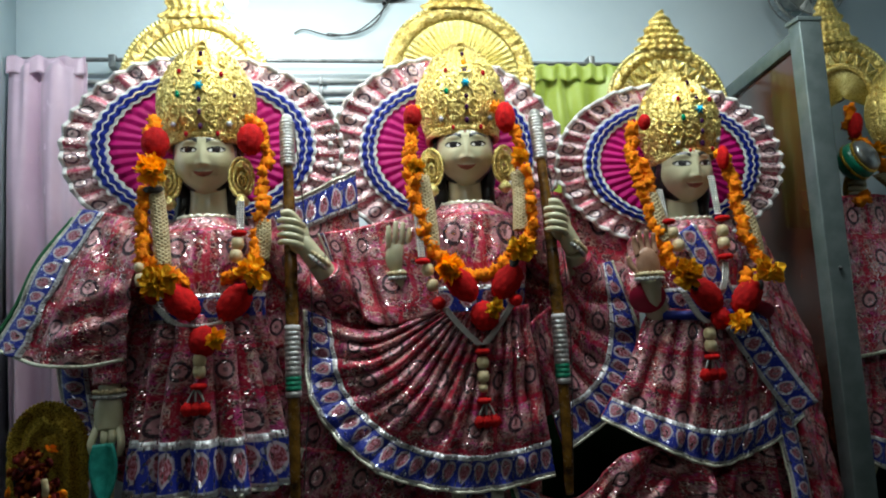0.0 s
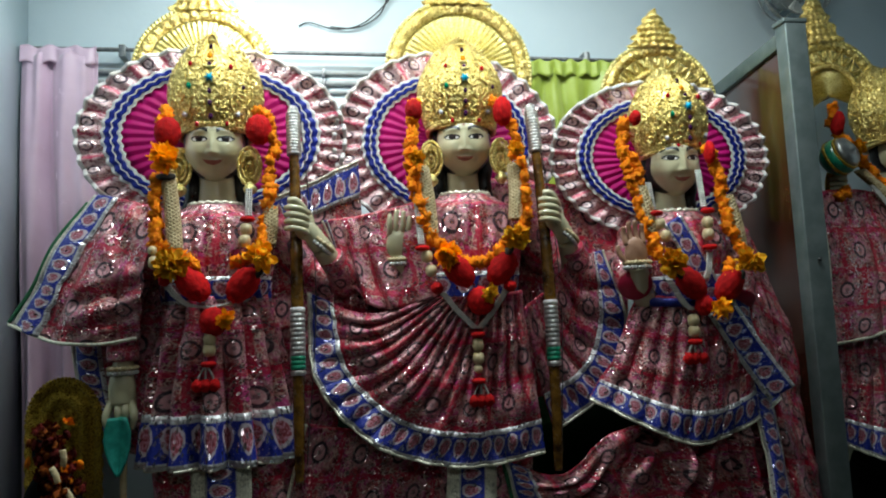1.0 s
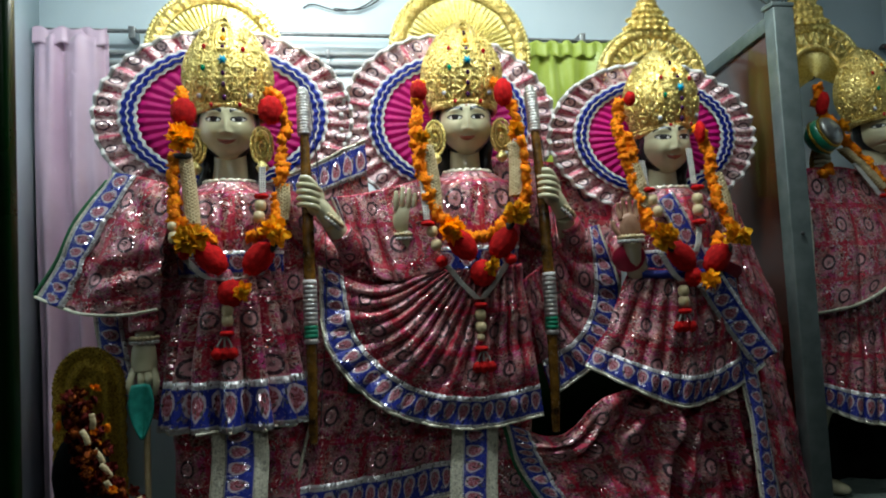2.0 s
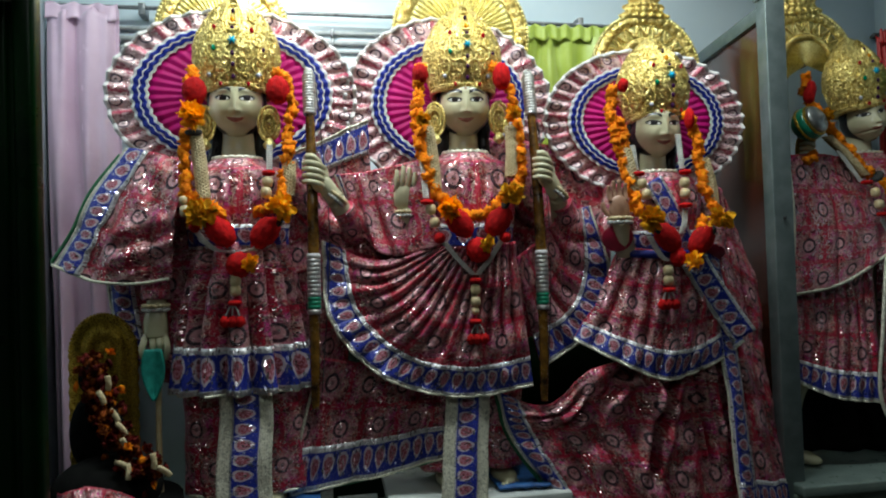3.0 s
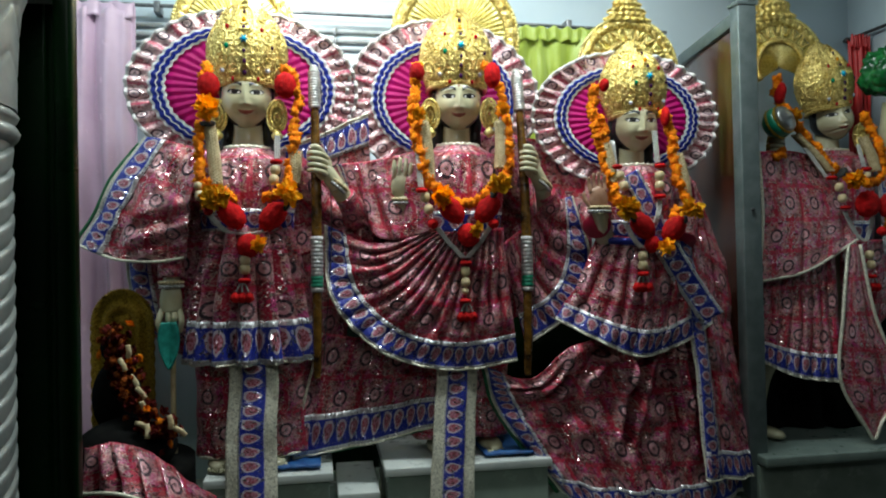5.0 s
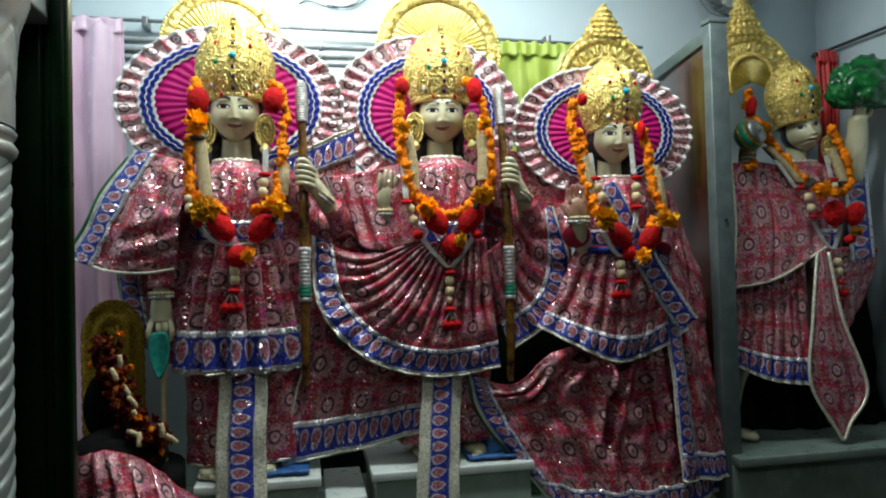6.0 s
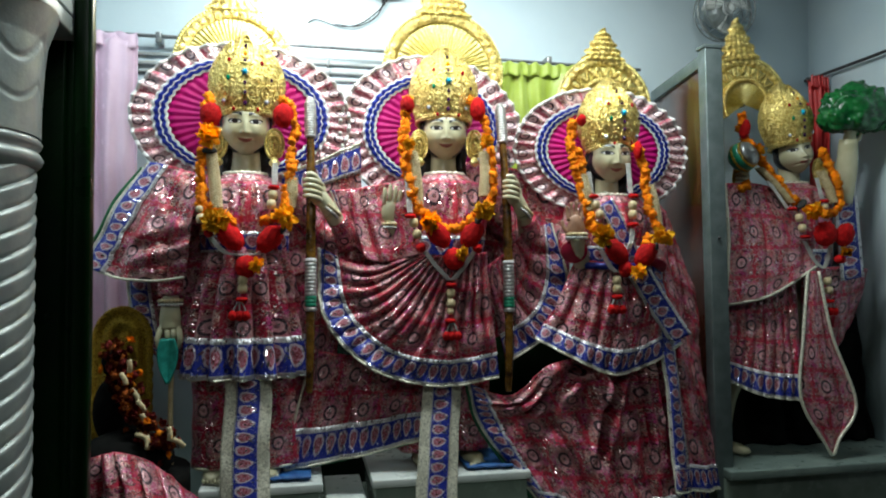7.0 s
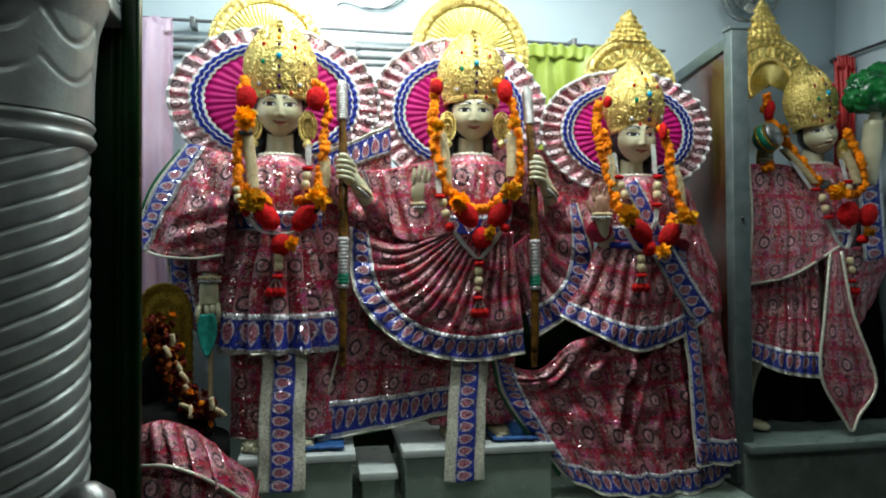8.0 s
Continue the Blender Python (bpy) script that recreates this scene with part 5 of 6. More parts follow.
garland(1.775, 1.785, "orange marigold garland with red pompoms and wooden beads", 3,
        [[(0.839, 2.002), (0.826, 1.936), (0.827, 1.869), (0.844, 1.794), (0.856, 1.718), (0.871, 1.633), (0.882, 1.601)], [(0.854, 1.889), (0.861, 1.813)], [(1.094, 1.913), (1.112, 1.846), (1.113, 1.769), (1.112, 1.692), (1.132, 1.614)], [(1.069, 1.524), (1.099, 1.562)]],
        [[(0.861, 1.804), (0.875, 1.665)], [(1.130, 1.769), (1.145, 1.614)]],
        [(0.898, 1.570, 1.0, (0.03, -0.03, 0.9)), (1.128, 1.568, 0.95, (-0.02, -0.04, -0.9)), (1.035, 1.441, 0.72, None)],
        [(0.867, 2.012, 0.45, 0.6, 0), (1.088, 1.903, 0.4, 0.9, 0), (0.964, 1.513, 1.08, 1.42, -0.72), (1.079, 1.503, 1.08, 1.42, 0.72), (0.998, 1.451, 0.7, 0.8, 0.2)],
        [[(0.885, 1.814), (0.888, 1.730)], [(1.048, 1.851), (1.047, 1.735)], [(1.041, 1.601), (1.028, 1.557), (1.016, 1.524)], [(0.902, 1.529), (0.942, 1.462), (0.966, 1.440)]],
        [(0.898, 1.688, 1), (0.909, 1.652, 1), (1.046, 1.689, 1), (1.042, 1.653, 1), (0.965, 1.410, 1), (0.965, 1.379, 1)],
        [(0.890, 1.719), (1.051, 1.724), (1.039, 1.616), (0.965, 1.350)], (0.964, 1.303))
garland(1.990, 1.885, "orange marigold garland with red pompoms and wooden beads", 4,
        [[(1.703, 2.114), (1.698, 2.054), (1.714, 2.001)], [(1.720, 1.994), (1.757, 1.935), (1.809, 1.864), (1.866, 1.793), (1.910, 1.740)], [(1.736, 1.971), (1.779, 1.900)], [(2.081, 1.970), (2.110, 1.892), (2.132, 1.798), (2.121, 1.712)], [(2.043, 1.686), (2.099, 1.694)], [(1.688, 1.813), (1.661, 1.788)]],
        [[(1.763, 1.882), (1.891, 1.732)], [(2.065, 1.876), (2.104, 1.736)]],
        [(1.949, 1.697, 1.0, (-0.02, 0.03, -0.9)), (2.099, 1.521, 0.6, None), (1.730, 1.954, 0.75, None)],
        [(1.703, 2.049, 0.6, 1.2, 0.2), (2.026, 1.600, 1.6, 1.4, -0.5), (2.122, 1.596, 1.2, 1.4, 0.5), (2.094, 1.492, 0.7, 0.5, 0)],
        [[(1.790, 1.827), (1.866, 1.707)], [(2.031, 1.845), (2.043, 1.752)], [(1.932, 1.569), (1.982, 1.482), (2.021, 1.452)], [(2.065, 1.588), (2.052, 1.514), (2.027, 1.452)]],
        [(1.902, 1.667, 1), (1.916, 1.623, 1), (2.046, 1.718, 0), (2.035, 1.398, 1), (2.041, 1.359, 1)],
        [(1.880, 1.705), (1.927, 1.586), (2.043, 1.742), (2.041, 1.312)], (2.047, 1.268))
bow(-0.137, 1.865, 1.02, 2.075, 0.004, "lacquered cane bow bound with silver wire", 0.10)
bow(0.585, 1.865, 1.00, 2.085, 0.008, "lacquered cane bow bound with silver wire", 0.10)
bangles(-0.068, 1.89, 1.658, 40, "bead bangle round a wrist")
bangles(0.650, 1.89, 1.665, 40, "bead bangle round a wrist")
bangles(0.158, 1.955, 1.605, 0, "bead bangle round a wrist")
bangles(-0.612, 1.958, 1.33, 0, "bead bangle round a wrist")
bangles(0.820, 1.778, 1.565, 0, "bead bangle round a wrist")

arrow = thing("arrow", (-0.61, 1.94, 0.72), "arrow with a teal feather held point down", "arrow")
part("shaft", tube([(-0.60, 1.935, 1.25), (-0.605, 1.93, 0.96), (-0.60, 1.93, 0.70)], 0.009, 12, 10), M_bead, arrow)
part("feather", sheet(lambda u, v: (-0.612 + (u - 0.5) * 0.07 * math.sin(math.pi * (0.25 + 0.7 * v)), 1.915 - 0.008 * math.cos(u * 6), 1.215 - 0.155 * v), 10, 16, thick=0.006), M_teal, arrow, "teal feather vane")


# ---------------------------------------------------------------- garments
def wrap(levels, pleats=0, depth=0.0, seed=0.0):
    """A closed cloth tube through (x, y, z, rx, ry) levels, pleated more towards its hem."""
    def fn(u, v):
        p = spline([lv[:3] for lv in levels], v)
        r = spline([(lv[3], lv[4], 0) for lv in levels], v)
        a = 2 * math.pi * u
        w = 1.0 + depth * (0.75 + 0.25 * v) * (2 * abs(math.sin(pleats * a / 2 + 1.1 * noise.noise((math.cos(a) * 1.5, math.sin(a) * 1.5 + v * 1.2, seed)))) ** 0.8 - 1) + 0.05 * noise.noise((a * 2, v * 5, seed))
        return Vector((p.x + r.x * w * math.sin(a + math.pi), p.y - r.y * w * math.cos(a + math.pi), p.z))
    return fn


def dress(place, label):
    return thing("dress", place, label, "dress", "brocade dresses on the figures")


def bodice(d, cx, cy, top, w, waist):
    lv = [(cx, cy, top + 0.015, 0.062, 0.05), (cx, cy, top - 0.012, w * 0.62, 0.075), (cx, cy, top - 0.05, w, 0.095), (cx, cy, (top + waist) / 2, w * 0.98, 0.112), (cx, cy, waist, w * 0.86, 0.105)]
    base = wrap(lv, 9, 0.03, cx)

    def fn(u, v):
        p = base(u, v)
        k = math.sin(math.pi * v)
        p.y -= k * (0.010 * noise.noise((p.x * 16, p.z * 11, cx)) + 0.008 * math.sin(u * 150 + 4 * noise.noise((p.x * 7, p.z * 7, cx))) * v)
        return p
    main = part("bodice", sheet(fn, 180, 48, True, lambda u, v: (u * 0.85, v * 0.32), 0.003), M_print, d)
    part("collar", tube([Vector(fn(i / 40, 0.07)) + Vector((0, 0, 0.004 * (i % 2))) for i in range(41)], 0.0065, 200, 8), M_silver_trim, main, "silver collar piping")
    part("belt", sheet(lambda u, v: Vector(fn(u, 0.86 + 0.12 * v)) + Vector((0, -0.006, 0)), 60, 6, True, lambda u, v: (u * 14, v), 0.003), M_border, main, "blue and silver waist belt")


# first standing figure
d = dress((-0.37, 2.0, 0.72), "pink printed brocade dress with blue paisley borders")
bodice(d, -0.365, 2.0, 1.785, 0.165, 1.50)
cloth("skirt", wrap([(-0.36, 2.0, 1.53, 0.125, 0.105), (-0.36, 2.0, 1.42, 0.145, 0.12), (-0.36, 2.0, 1.26, 0.172, 0.13), (-0.36, 2.0, 1.075, 0.195, 0.14)], 15, 0.20, 2.0), d, 360, 40, "v1", 0.115, True)
for x in (-0.45, -0.255):
    part("trouser_leg", sheet(wrap([(x, 2.01, 1.15, 0.10, 0.10), (x, 2.01, 0.95, 0.088, 0.095), (x, 2.01, 0.76, 0.092, 0.10)], 7, 0.05, x), 90, 30, True, lambda u, v: (u * 0.6, v * 0.4), 0.003), M_print, d, "printed brocade trouser leg")
    part("ankle_trim", tube([Vector(wrap([(x, 2.01, 0.762, 0.093, 0.101), (x, 2.01, 0.76, 0.093, 0.101)])(i / 30, 0.5)) for i in range(31)], 0.006, 60, 6), M_silver_trim, d)
for pts, r in (([(-0.50, 2.0, 1.74), (-0.60, 1.99, 1.60), (-0.615, 1.97, 1.48), (-0.612, 1.96, 1.36)], 0.062), ([(-0.22, 2.0, 1.73), (-0.12, 2.05, 1.61), (-0.01, 2.02, 1.555), (-0.012, 1.95, 1.59), (-0.04, 1.915, 1.63)], 0.054)):
    part("sleeve", tube(pts, r, 40, 24, None, lambda u: (1.1 - 0.46 * u) * (1 + 0.05 * math.sin(u * 34))), M_print, d, "printed brocade sleeve")


def strap(name, a, b, wid0, wid1, y0, y1, d, seed, mat_border=True):
    """A hanging sash: a paisley band framed by broad silver margins."""
    (x0, z0), (x1, z1) = a, b

    def fn(u, v):
        w = wid0 + (wid1 - wid0) * v
        x = x0 + (x1 - x0) * v + (u - 0.5) * w + 0.006 * noise.noise((v * 3, seed, 0))
        return Vector((x, y0 + (y1 - y0) * v - 0.010 * noise.noise((u * 2, v * 4, seed)) - 0.008 * math.sin(u * math.pi), z0 + (z1 - z0) * v))
    main = part("sash", sheet(fn, 24, 60, False, lambda u, v: (u * 0.15, v * 0.48), 0.003), M_silver_trim, d, "silver tinsel sash")
    cells = round(abs(z1 - z0) / 0.043)
    part("border", sheet(lambda u, v: fn(0.24 + 0.52 * v, u) + Vector((0, -0.005, 0)), 60, 10, False, lambda u, v: (u * cells, 0.1 + 0.8 * v), 0.002), M_border, main, "blue paisley band")


strap("sash", (-0.343, 1.08), (-0.352, 0.60), 0.155, 0.165, 1.885, 1.812, d, 1.0)

cape = thing("shawl", (-0.6, 2.0, 1.2), "pink brocade shawl with blue paisley border over one arm", "shawl", "shawls on the figures")
cloth("shawl_front", tucks(folds(loft([[(-0.70, 2.02, 1.835), (-0.63, 1.99, 1.82), (-0.48, 1.96, 1.78)], [(-0.80, 2.0, 1.69), (-0.69, 1.95, 1.665), (-0.53, 1.90, 1.63)], [(-0.855, 2.0, 1.57), (-0.73, 1.93, 1.54), (-0.54, 1.90, 1.52)], [(-0.915, 2.0, 1.475), (-0.76, 1.93, 1.42), (-0.55, 1.91, 1.42)]]), 2.4, 0.012, 0.7, 3.0), [(0.55, 0.70, 1.0, 0.50, 0.040, 0.016), (0.70, 0.86, 1.0, 0.72, 0.030, 0.013), (0.60, 0.15, 0.95, 0.40, 0.040, 0.010)]), cape, 110, 70, "u0", 0.125)
part("hem", tube([(-0.915, 1.985, 1.475), (-0.83, 1.95, 1.44), (-0.76, 1.915, 1.42), (-0.65, 1.90, 1.413), (-0.56, 1.90, 1.425)], 0.005, 60, 6), M_silver_trim, cape)
part("lining", tube([(-0.725, 2.03, 1.815), (-0.81, 2.01, 1.695), (-0.865, 2.01, 1.575), (-0.925, 2.01, 1.48)], 0.006, 60, 6), M_green_edge, cape, "green lining edge")
cloth("shawl_back", folds(loft([[(-0.70, 2.06, 1.76), (-0.58, 2.05, 1.76), (-0.40, 2.05, 1.76)], [(-0.775, 2.06, 1.52), (-0.62, 2.05, 1.50), (-0.42, 2.05, 1.50)], [(-0.765, 2.06, 1.30), (-0.62, 2.05, 1.27), (-0.48, 2.05, 1.25)], [(-0.70, 2.06, 1.165), (-0.60, 2.05, 1.09), (-0.48, 2.05, 1.03)]]), 3, 0.012, 0.6, 7.0), cape, 60, 40, "u0", 0.095)
cape2 = thing("shawl", (-0.1, 2.04, 1.7), "paisley-bordered shawl end draped behind the bow", "shawl", "shawls on the figures")
cloth("shawl_end", folds(loft([[(-0.24, 2.03, 1.42), (-0.10, 2.03, 1.44), (0.08, 2.03, 1.46)], [(-0.24, 2.03, 1.61), (-0.10, 2.03, 1.65), (0.06, 2.03, 1.695)], [(-0.24, 2.03, 1.80), (-0.10, 2.03, 1.86), (0.05, 2.03, 1.93)]]), 2, 0.006, 0.5, 2.0), cape2, 50, 40, "v1", 0.10)

part("shawl_fall", sheet(folds(loft([[(-0.25, 2.05, 1.50), (-0.14, 2.05, 1.50), (0.0, 2.05, 1.50)], [(-0.25, 2.05, 1.25), (-0.14, 2.05, 1.25), (-0.02, 2.05, 1.25)], [(-0.25, 2.05, 1.0), (-0.15, 2.05, 0.97), (-0.06, 2.05, 1.0)]]), 4, 0.014, 0.8, 9.0), 50, 40, False, lambda u, v: (u * 0.26, v * 0.5), 0.003), M_print, cape2, "printed brocade fall behind the bow")

# second standing figure
d = dress((0.38, 2.0, 0.72), "pink printed brocade dress spread in a wide bordered circle")
bodice(d, 0.375, 2.01, 1.805, 0.165, 1.48)
cloth("skirt", folds(loft([[(0.25, 1.905, 1.505), (0.30, 1.89, 1.50), (0.36, 1.885, 1.50), (0.43, 1.885, 1.505), (0.51, 1.895, 1.515)],
                           [(0.06, 1.925, 1.465), (0.12, 1.885, 1.35), (0.235, 1.865, 1.27), (0.375, 1.855, 1.255), (0.525, 1.865, 1.275)],
                           [(-0.105, 1.96, 1.53), (-0.085, 1.91, 1.28), (0.085, 1.87, 1.095), (0.33, 1.85, 1.03), (0.545, 1.86, 1.055)]]), 15, 0.020, 1.2, 1.0, 0.6, 0.22), d, 300, 50, "v1", 0.105)
cloth("cape_side", folds(loft([[(0.52, 1.94, 1.46), (0.60, 1.94, 1.52), (0.70, 1.95, 1.62)], [(0.56, 1.94, 1.28), (0.68, 1.94, 1.37), (0.74, 1.95, 1.62)], [(0.60, 1.94, 1.095), (0.755, 1.93, 1.20), (0.845, 1.94, 1.38), (0.785, 1.95, 1.63)]]), 6, 0.013, 0.9, 6.0, 0.5, 0.4), d, 130, 36, "v1", 0.095)
cloth("cape_sleeve", folds(loft([[(-0.06, 2.0, 1.745), (0.05, 1.98, 1.755), (0.22, 1.95, 1.79)], [(-0.03, 2.0, 1.66), (0.07, 1.96, 1.63), (0.24, 1.92, 1.65)], [(0.0, 1.98, 1.565), (0.10, 1.925, 1.478), (0.27, 1.88, 1.505)]]), 4, 0.014, 0.9, 11.0), d, 70, 36, "u0", 0.02, piping=True)
part("sleeve", tube([(0.53, 2.01, 1.74), (0.62, 2.04, 1.63), (0.71, 2.01, 1.565), (0.70, 1.95, 1.60), (0.675, 1.915, 1.64)], 0.056, 40, 24, None, lambda u: (1.1 - 0.48 * u) * (1 + 0.05 * math.sin(u * 34))), M_print, d, "printed brocade sleeve")
cloth("lower_drape", folds(loft([[(-0.12, 1.97, 1.16), (0.10, 1.96, 1.12), (0.30, 1.95, 1.09)], [(-0.18, 1.96, 0.94), (0.06, 1.95, 0.95), (0.285, 1.94, 0.97)], [(-0.222, 1.955, 0.735), (0.03, 1.945, 0.775), (0.268, 1.935, 0.825)]]), 2.5, 0.012, 0.9, 3.3), d, 100, 40, "v1", 0.125)
part("side_hem", tube([(-0.12, 1.955, 1.16), (-0.18, 1.945, 0.94), (-0.222, 1.94, 0.735)], 0.005, 50, 6), M_silver_trim, d)
part("lining", tube([(-0.225, 1.965, 0.728), (0.03, 1.955, 0.768), (0.27, 1.945, 0.818)], 0.006, 50, 6), M_green_edge, d, "green lining edge")
part("drape_back", sheet(folds(loft([[(-0.03, 2.01, 1.74), (0.15, 2.0, 1.75), (0.34, 2.0, 1.75)], [(-0.06, 2.01, 1.50), (0.12, 1.99, 1.46), (0.32, 1.98, 1.48)], [(-0.05, 2.01, 1.30), (0.12, 1.97, 1.22), (0.32, 1.96, 1.25)]]), 7, 0.016, 0.9, 12.0), 90, 40, False, lambda u, v: (u * 0.4, v * 0.5), 0.003), M_print, d, "printed brocade gathered behind the palm")
for x in (0.28, 0.46):
    part("trouser_leg", sheet(wrap([(x, 2.03, 1.15, 0.10, 0.10), (x, 2.03, 0.95, 0.088, 0.095), (x, 2.03, 0.77, 0.085, 0.09)], 7, 0.05, x), 90, 30, True, lambda u, v: (u * 0.6, v * 0.4), 0.003), M_print, d, "printed brocade trouser leg")
part("shawl_back", sheet(folds(loft([[(0.46, 2.07, 1.88), (0.66, 2.07, 1.86), (0.90, 2.06, 1.80)], [(0.50, 2.06, 1.5), (0.66, 2.06, 1.48), (0.88, 2.0, 1.45)], [(0.50, 2.06, 1.15), (0.66, 2.06, 1.2), (0.84, 2.0, 1.25)]]), 4, 0.012, 0.8, 4.0), 60, 40, False, lambda u, v: (u * 0.4, v * 0.6), 0.003), M_print, d, "printed brocade hanging behind the arm")
strap("sash", (0.340, 1.07), (0.303, 0.60), 0.140, 0.150, 1.895, 1.812, d, 5.0)

# third standing figure
d = dress((1.01, 1.9, 0.5), "pink printed brocade gown with blue paisley borders")
bodice(d, 1.01, 1.91, 1.725, 0.145, 1.46)
cloth("tunic", folds(loft([[(0.855, 1.86, 1.49), (0.96, 1.81, 1.475), (1.06, 1.81, 1.475), (1.15, 1.86, 1.49)], [(0.775, 1.86, 1.32), (0.92, 1.79, 1.28), (1.08, 1.79, 1.28), (1.21, 1.84, 1.33)], [(0.685, 1.86, 1.195), (0.83, 1.79, 1.115), (0.955, 1.775, 1.065), (1.075, 1.78, 1.085), (1.265, 1.83, 1.165)]]), 9, 0.017, 1.0, 5.0, 0.5, 0.4), d, 150, 40, "v1", 0.09)
cloth("skirt", tucks(folds(loft([[(0.44, 1.90, 1.03), (0.60, 1.875, 0.985), (0.74, 1.845, 1.10), (0.95, 1.83, 1.13), (1.15, 1.84, 1.14), (1.26, 1.88, 1.22)],
                           [(0.49, 1.90, 0.86), (0.68, 1.868, 0.86), (0.84, 1.828, 0.86), (1.02, 1.81, 0.86), (1.2, 1.83, 0.88), (1.33, 1.88, 0.90)],
                           [(0.70, 1.86, 0.585), (0.82, 1.82, 0.53), (0.96, 1.79, 0.512), (1.1, 1.79, 0.508), (1.25, 1.82, 0.508), (1.40, 1.88, 0.54)]]), 6, 0.018, 1.1, 8.0, 0.55), [(0.56, 0.0, 0.40, 0.20, 0.022, 0.05), (0.42, 0.10, 0.24, 0.30, 0.020, 0.032), (0.30, 0.12, 0.14, 0.20, 0.016, 0.020), (0.67, 0.05, 0.47, 0.62, 0.016, 0.045), (0.80, 0.0, 0.79, 0.5, 0.013, 0.05), (0.72, 0.0, 0.70, 0.6, 0.010, 0.022), (0.62, 0.0, 0.58, 0.3, 0.012, 0.03)]), d, 300, 90, "u0 v1", 0.08)
part("lining", tube([(0.435, 1.905, 1.02), (0.485, 1.90, 0.86), (0.69, 1.87, 0.58)], 0.007, 50, 6), M_green_edge, d, "green lining edge")
cloth("veil_side", folds(loft([[(1.12, 1.90, 1.70), (1.21, 1.92, 1.65)], [(1.15, 1.84, 1.40), (1.30, 1.89, 1.33)], [(1.165, 1.775, 1.05), (1.345, 1.85, 1.0)], [(1.185, 1.745, 0.63), (1.425, 1.83, 0.60)]]), 2.2, 0.014, 0.8, 4.0), d, 60, 80, "u0 v1", 0.085)
part("sash", sheet(lambda u, v: Vector((0.945 + 0.12 * v + (u - 0.5) * 0.055, 1.80 - 0.012 * math.sin(math.pi * v), 1.70 - 0.24 * v + (u - 0.5) * 0.03)), 8, 30, False, lambda u, v: (v * 5, u), 0.003), M_border, d, "blue paisley shoulder sash")
part("sash", sheet(lambda u, v: Vector((1.065 + 0.17 * v + (u - 0.5) * 0.085, 1.775 + 0.01 * math.sin(math.pi * v), 1.44 - 0.25 * v + (u - 0.5) * 0.035)), 8, 30, False, lambda u, v: (v * 6, u), 0.003), M_border, d, "blue paisley front sash")
cloth("veil_back", folds(loft([[(1.237, 1.97, 1.717), (1.273, 1.97, 1.683), (1.301, 1.97, 1.627)], [(1.231, 1.95, 1.446), (1.316, 1.95, 1.423), (1.395, 1.95, 1.354)], [(1.235, 1.93, 1.093), (1.343, 1.93, 1.067), (1.423, 1.93, 1.019)], [(1.235, 1.91, 0.639), (1.367, 1.91, 0.630), (1.492, 1.91, 0.621)]]), 3, 0.020, 1.0, 13.0, 0.6), d, 60, 80, "", 0.05)
part("waistband", tube([(0.875, 1.83, 1.465), (0.96, 1.785, 1.46), (1.05, 1.785, 1.46), (1.12, 1.82, 1.47)], 0.013, 30, 8), M_blue, d, "blue waistband")
for pts in ([(0.89, 1.92, 1.67), (0.845, 1.88, 1.56), (0.820, 1.80, 1.515)], [(1.13, 1.92, 1.67), (1.19, 1.9, 1.56), (1.16, 1.84, 1.46)]):
    part("sleeve", tube(pts, 0.055, 40, 24, None, lambda u: (1.05 - 0.2 * u) * (1 + 0.05 * math.sin(u * 34))), M_print, d, "printed brocade sleeve")

# kneeling figure
d = dress((2.0, 2.1, 0.67), "pink printed brocade tunic with blue paisley borders")
bodice(d, 2.04, 2.19, 1.83, 0.19, 1.42)
cloth("shoulder_drape", folds(loft([[(1.60, 2.04, 1.815), (1.75, 2.03, 1.815), (1.92, 2.06, 1.78)], [(1.585, 2.0, 1.55), (1.78, 1.98, 1.55), (1.98, 2.0, 1.56)], [(1.545, 1.97, 1.30), (1.74, 1.95, 1.34), (1.97, 1.96, 1.46)]]), 2, 0.012, 0.7, 2.0), d, 80, 50, "", 0.03)
part("hem", tube([(1.545, 1.962, 1.30), (1.74, 1.942, 1.34), (1.97, 1.952, 1.46)], 0.006, 50, 6), M_silver_trim, d)
part("side_trim", tube([(1.60, 2.035, 1.815), (1.585, 1.992, 1.55), (1.545, 1.962, 1.30)], 0.007, 50, 6), M_silver_trim, d)
part("side_band", sheet(lambda u, v: Vector((1.535 + 0.07 * u - 0.03 * v, 2.06 - 0.02 * v, 1.80 - 0.42 * v)), 8, 30, False, lambda u, v: (v * 8, u), 0.003), M_border, d, "blue paisley side band")
part("side_band", sheet(lambda u, v: Vector((2.175 + 0.12 * u, 2.09 - 0.04 * v, 1.815 - 0.42 * v + 0.02 * u)), 8, 30, False, lambda u, v: (v * 8, u), 0.003), M_border, d, "blue paisley side band")
cloth("skirt", folds(loft([[(1.60, 2.02, 1.38), (1.75, 2.0, 1.40), (1.90, 2.0, 1.45)], [(1.57, 2.0, 1.18), (1.74, 1.97, 1.16), (1.90, 1.97, 1.16)], [(1.54, 1.98, 1.00), (1.70, 1.95, 0.93), (1.90, 1.95, 0.90)]]), 8, 0.010, 0.6, 3.0), d, 110, 40, "v1", 0.10)
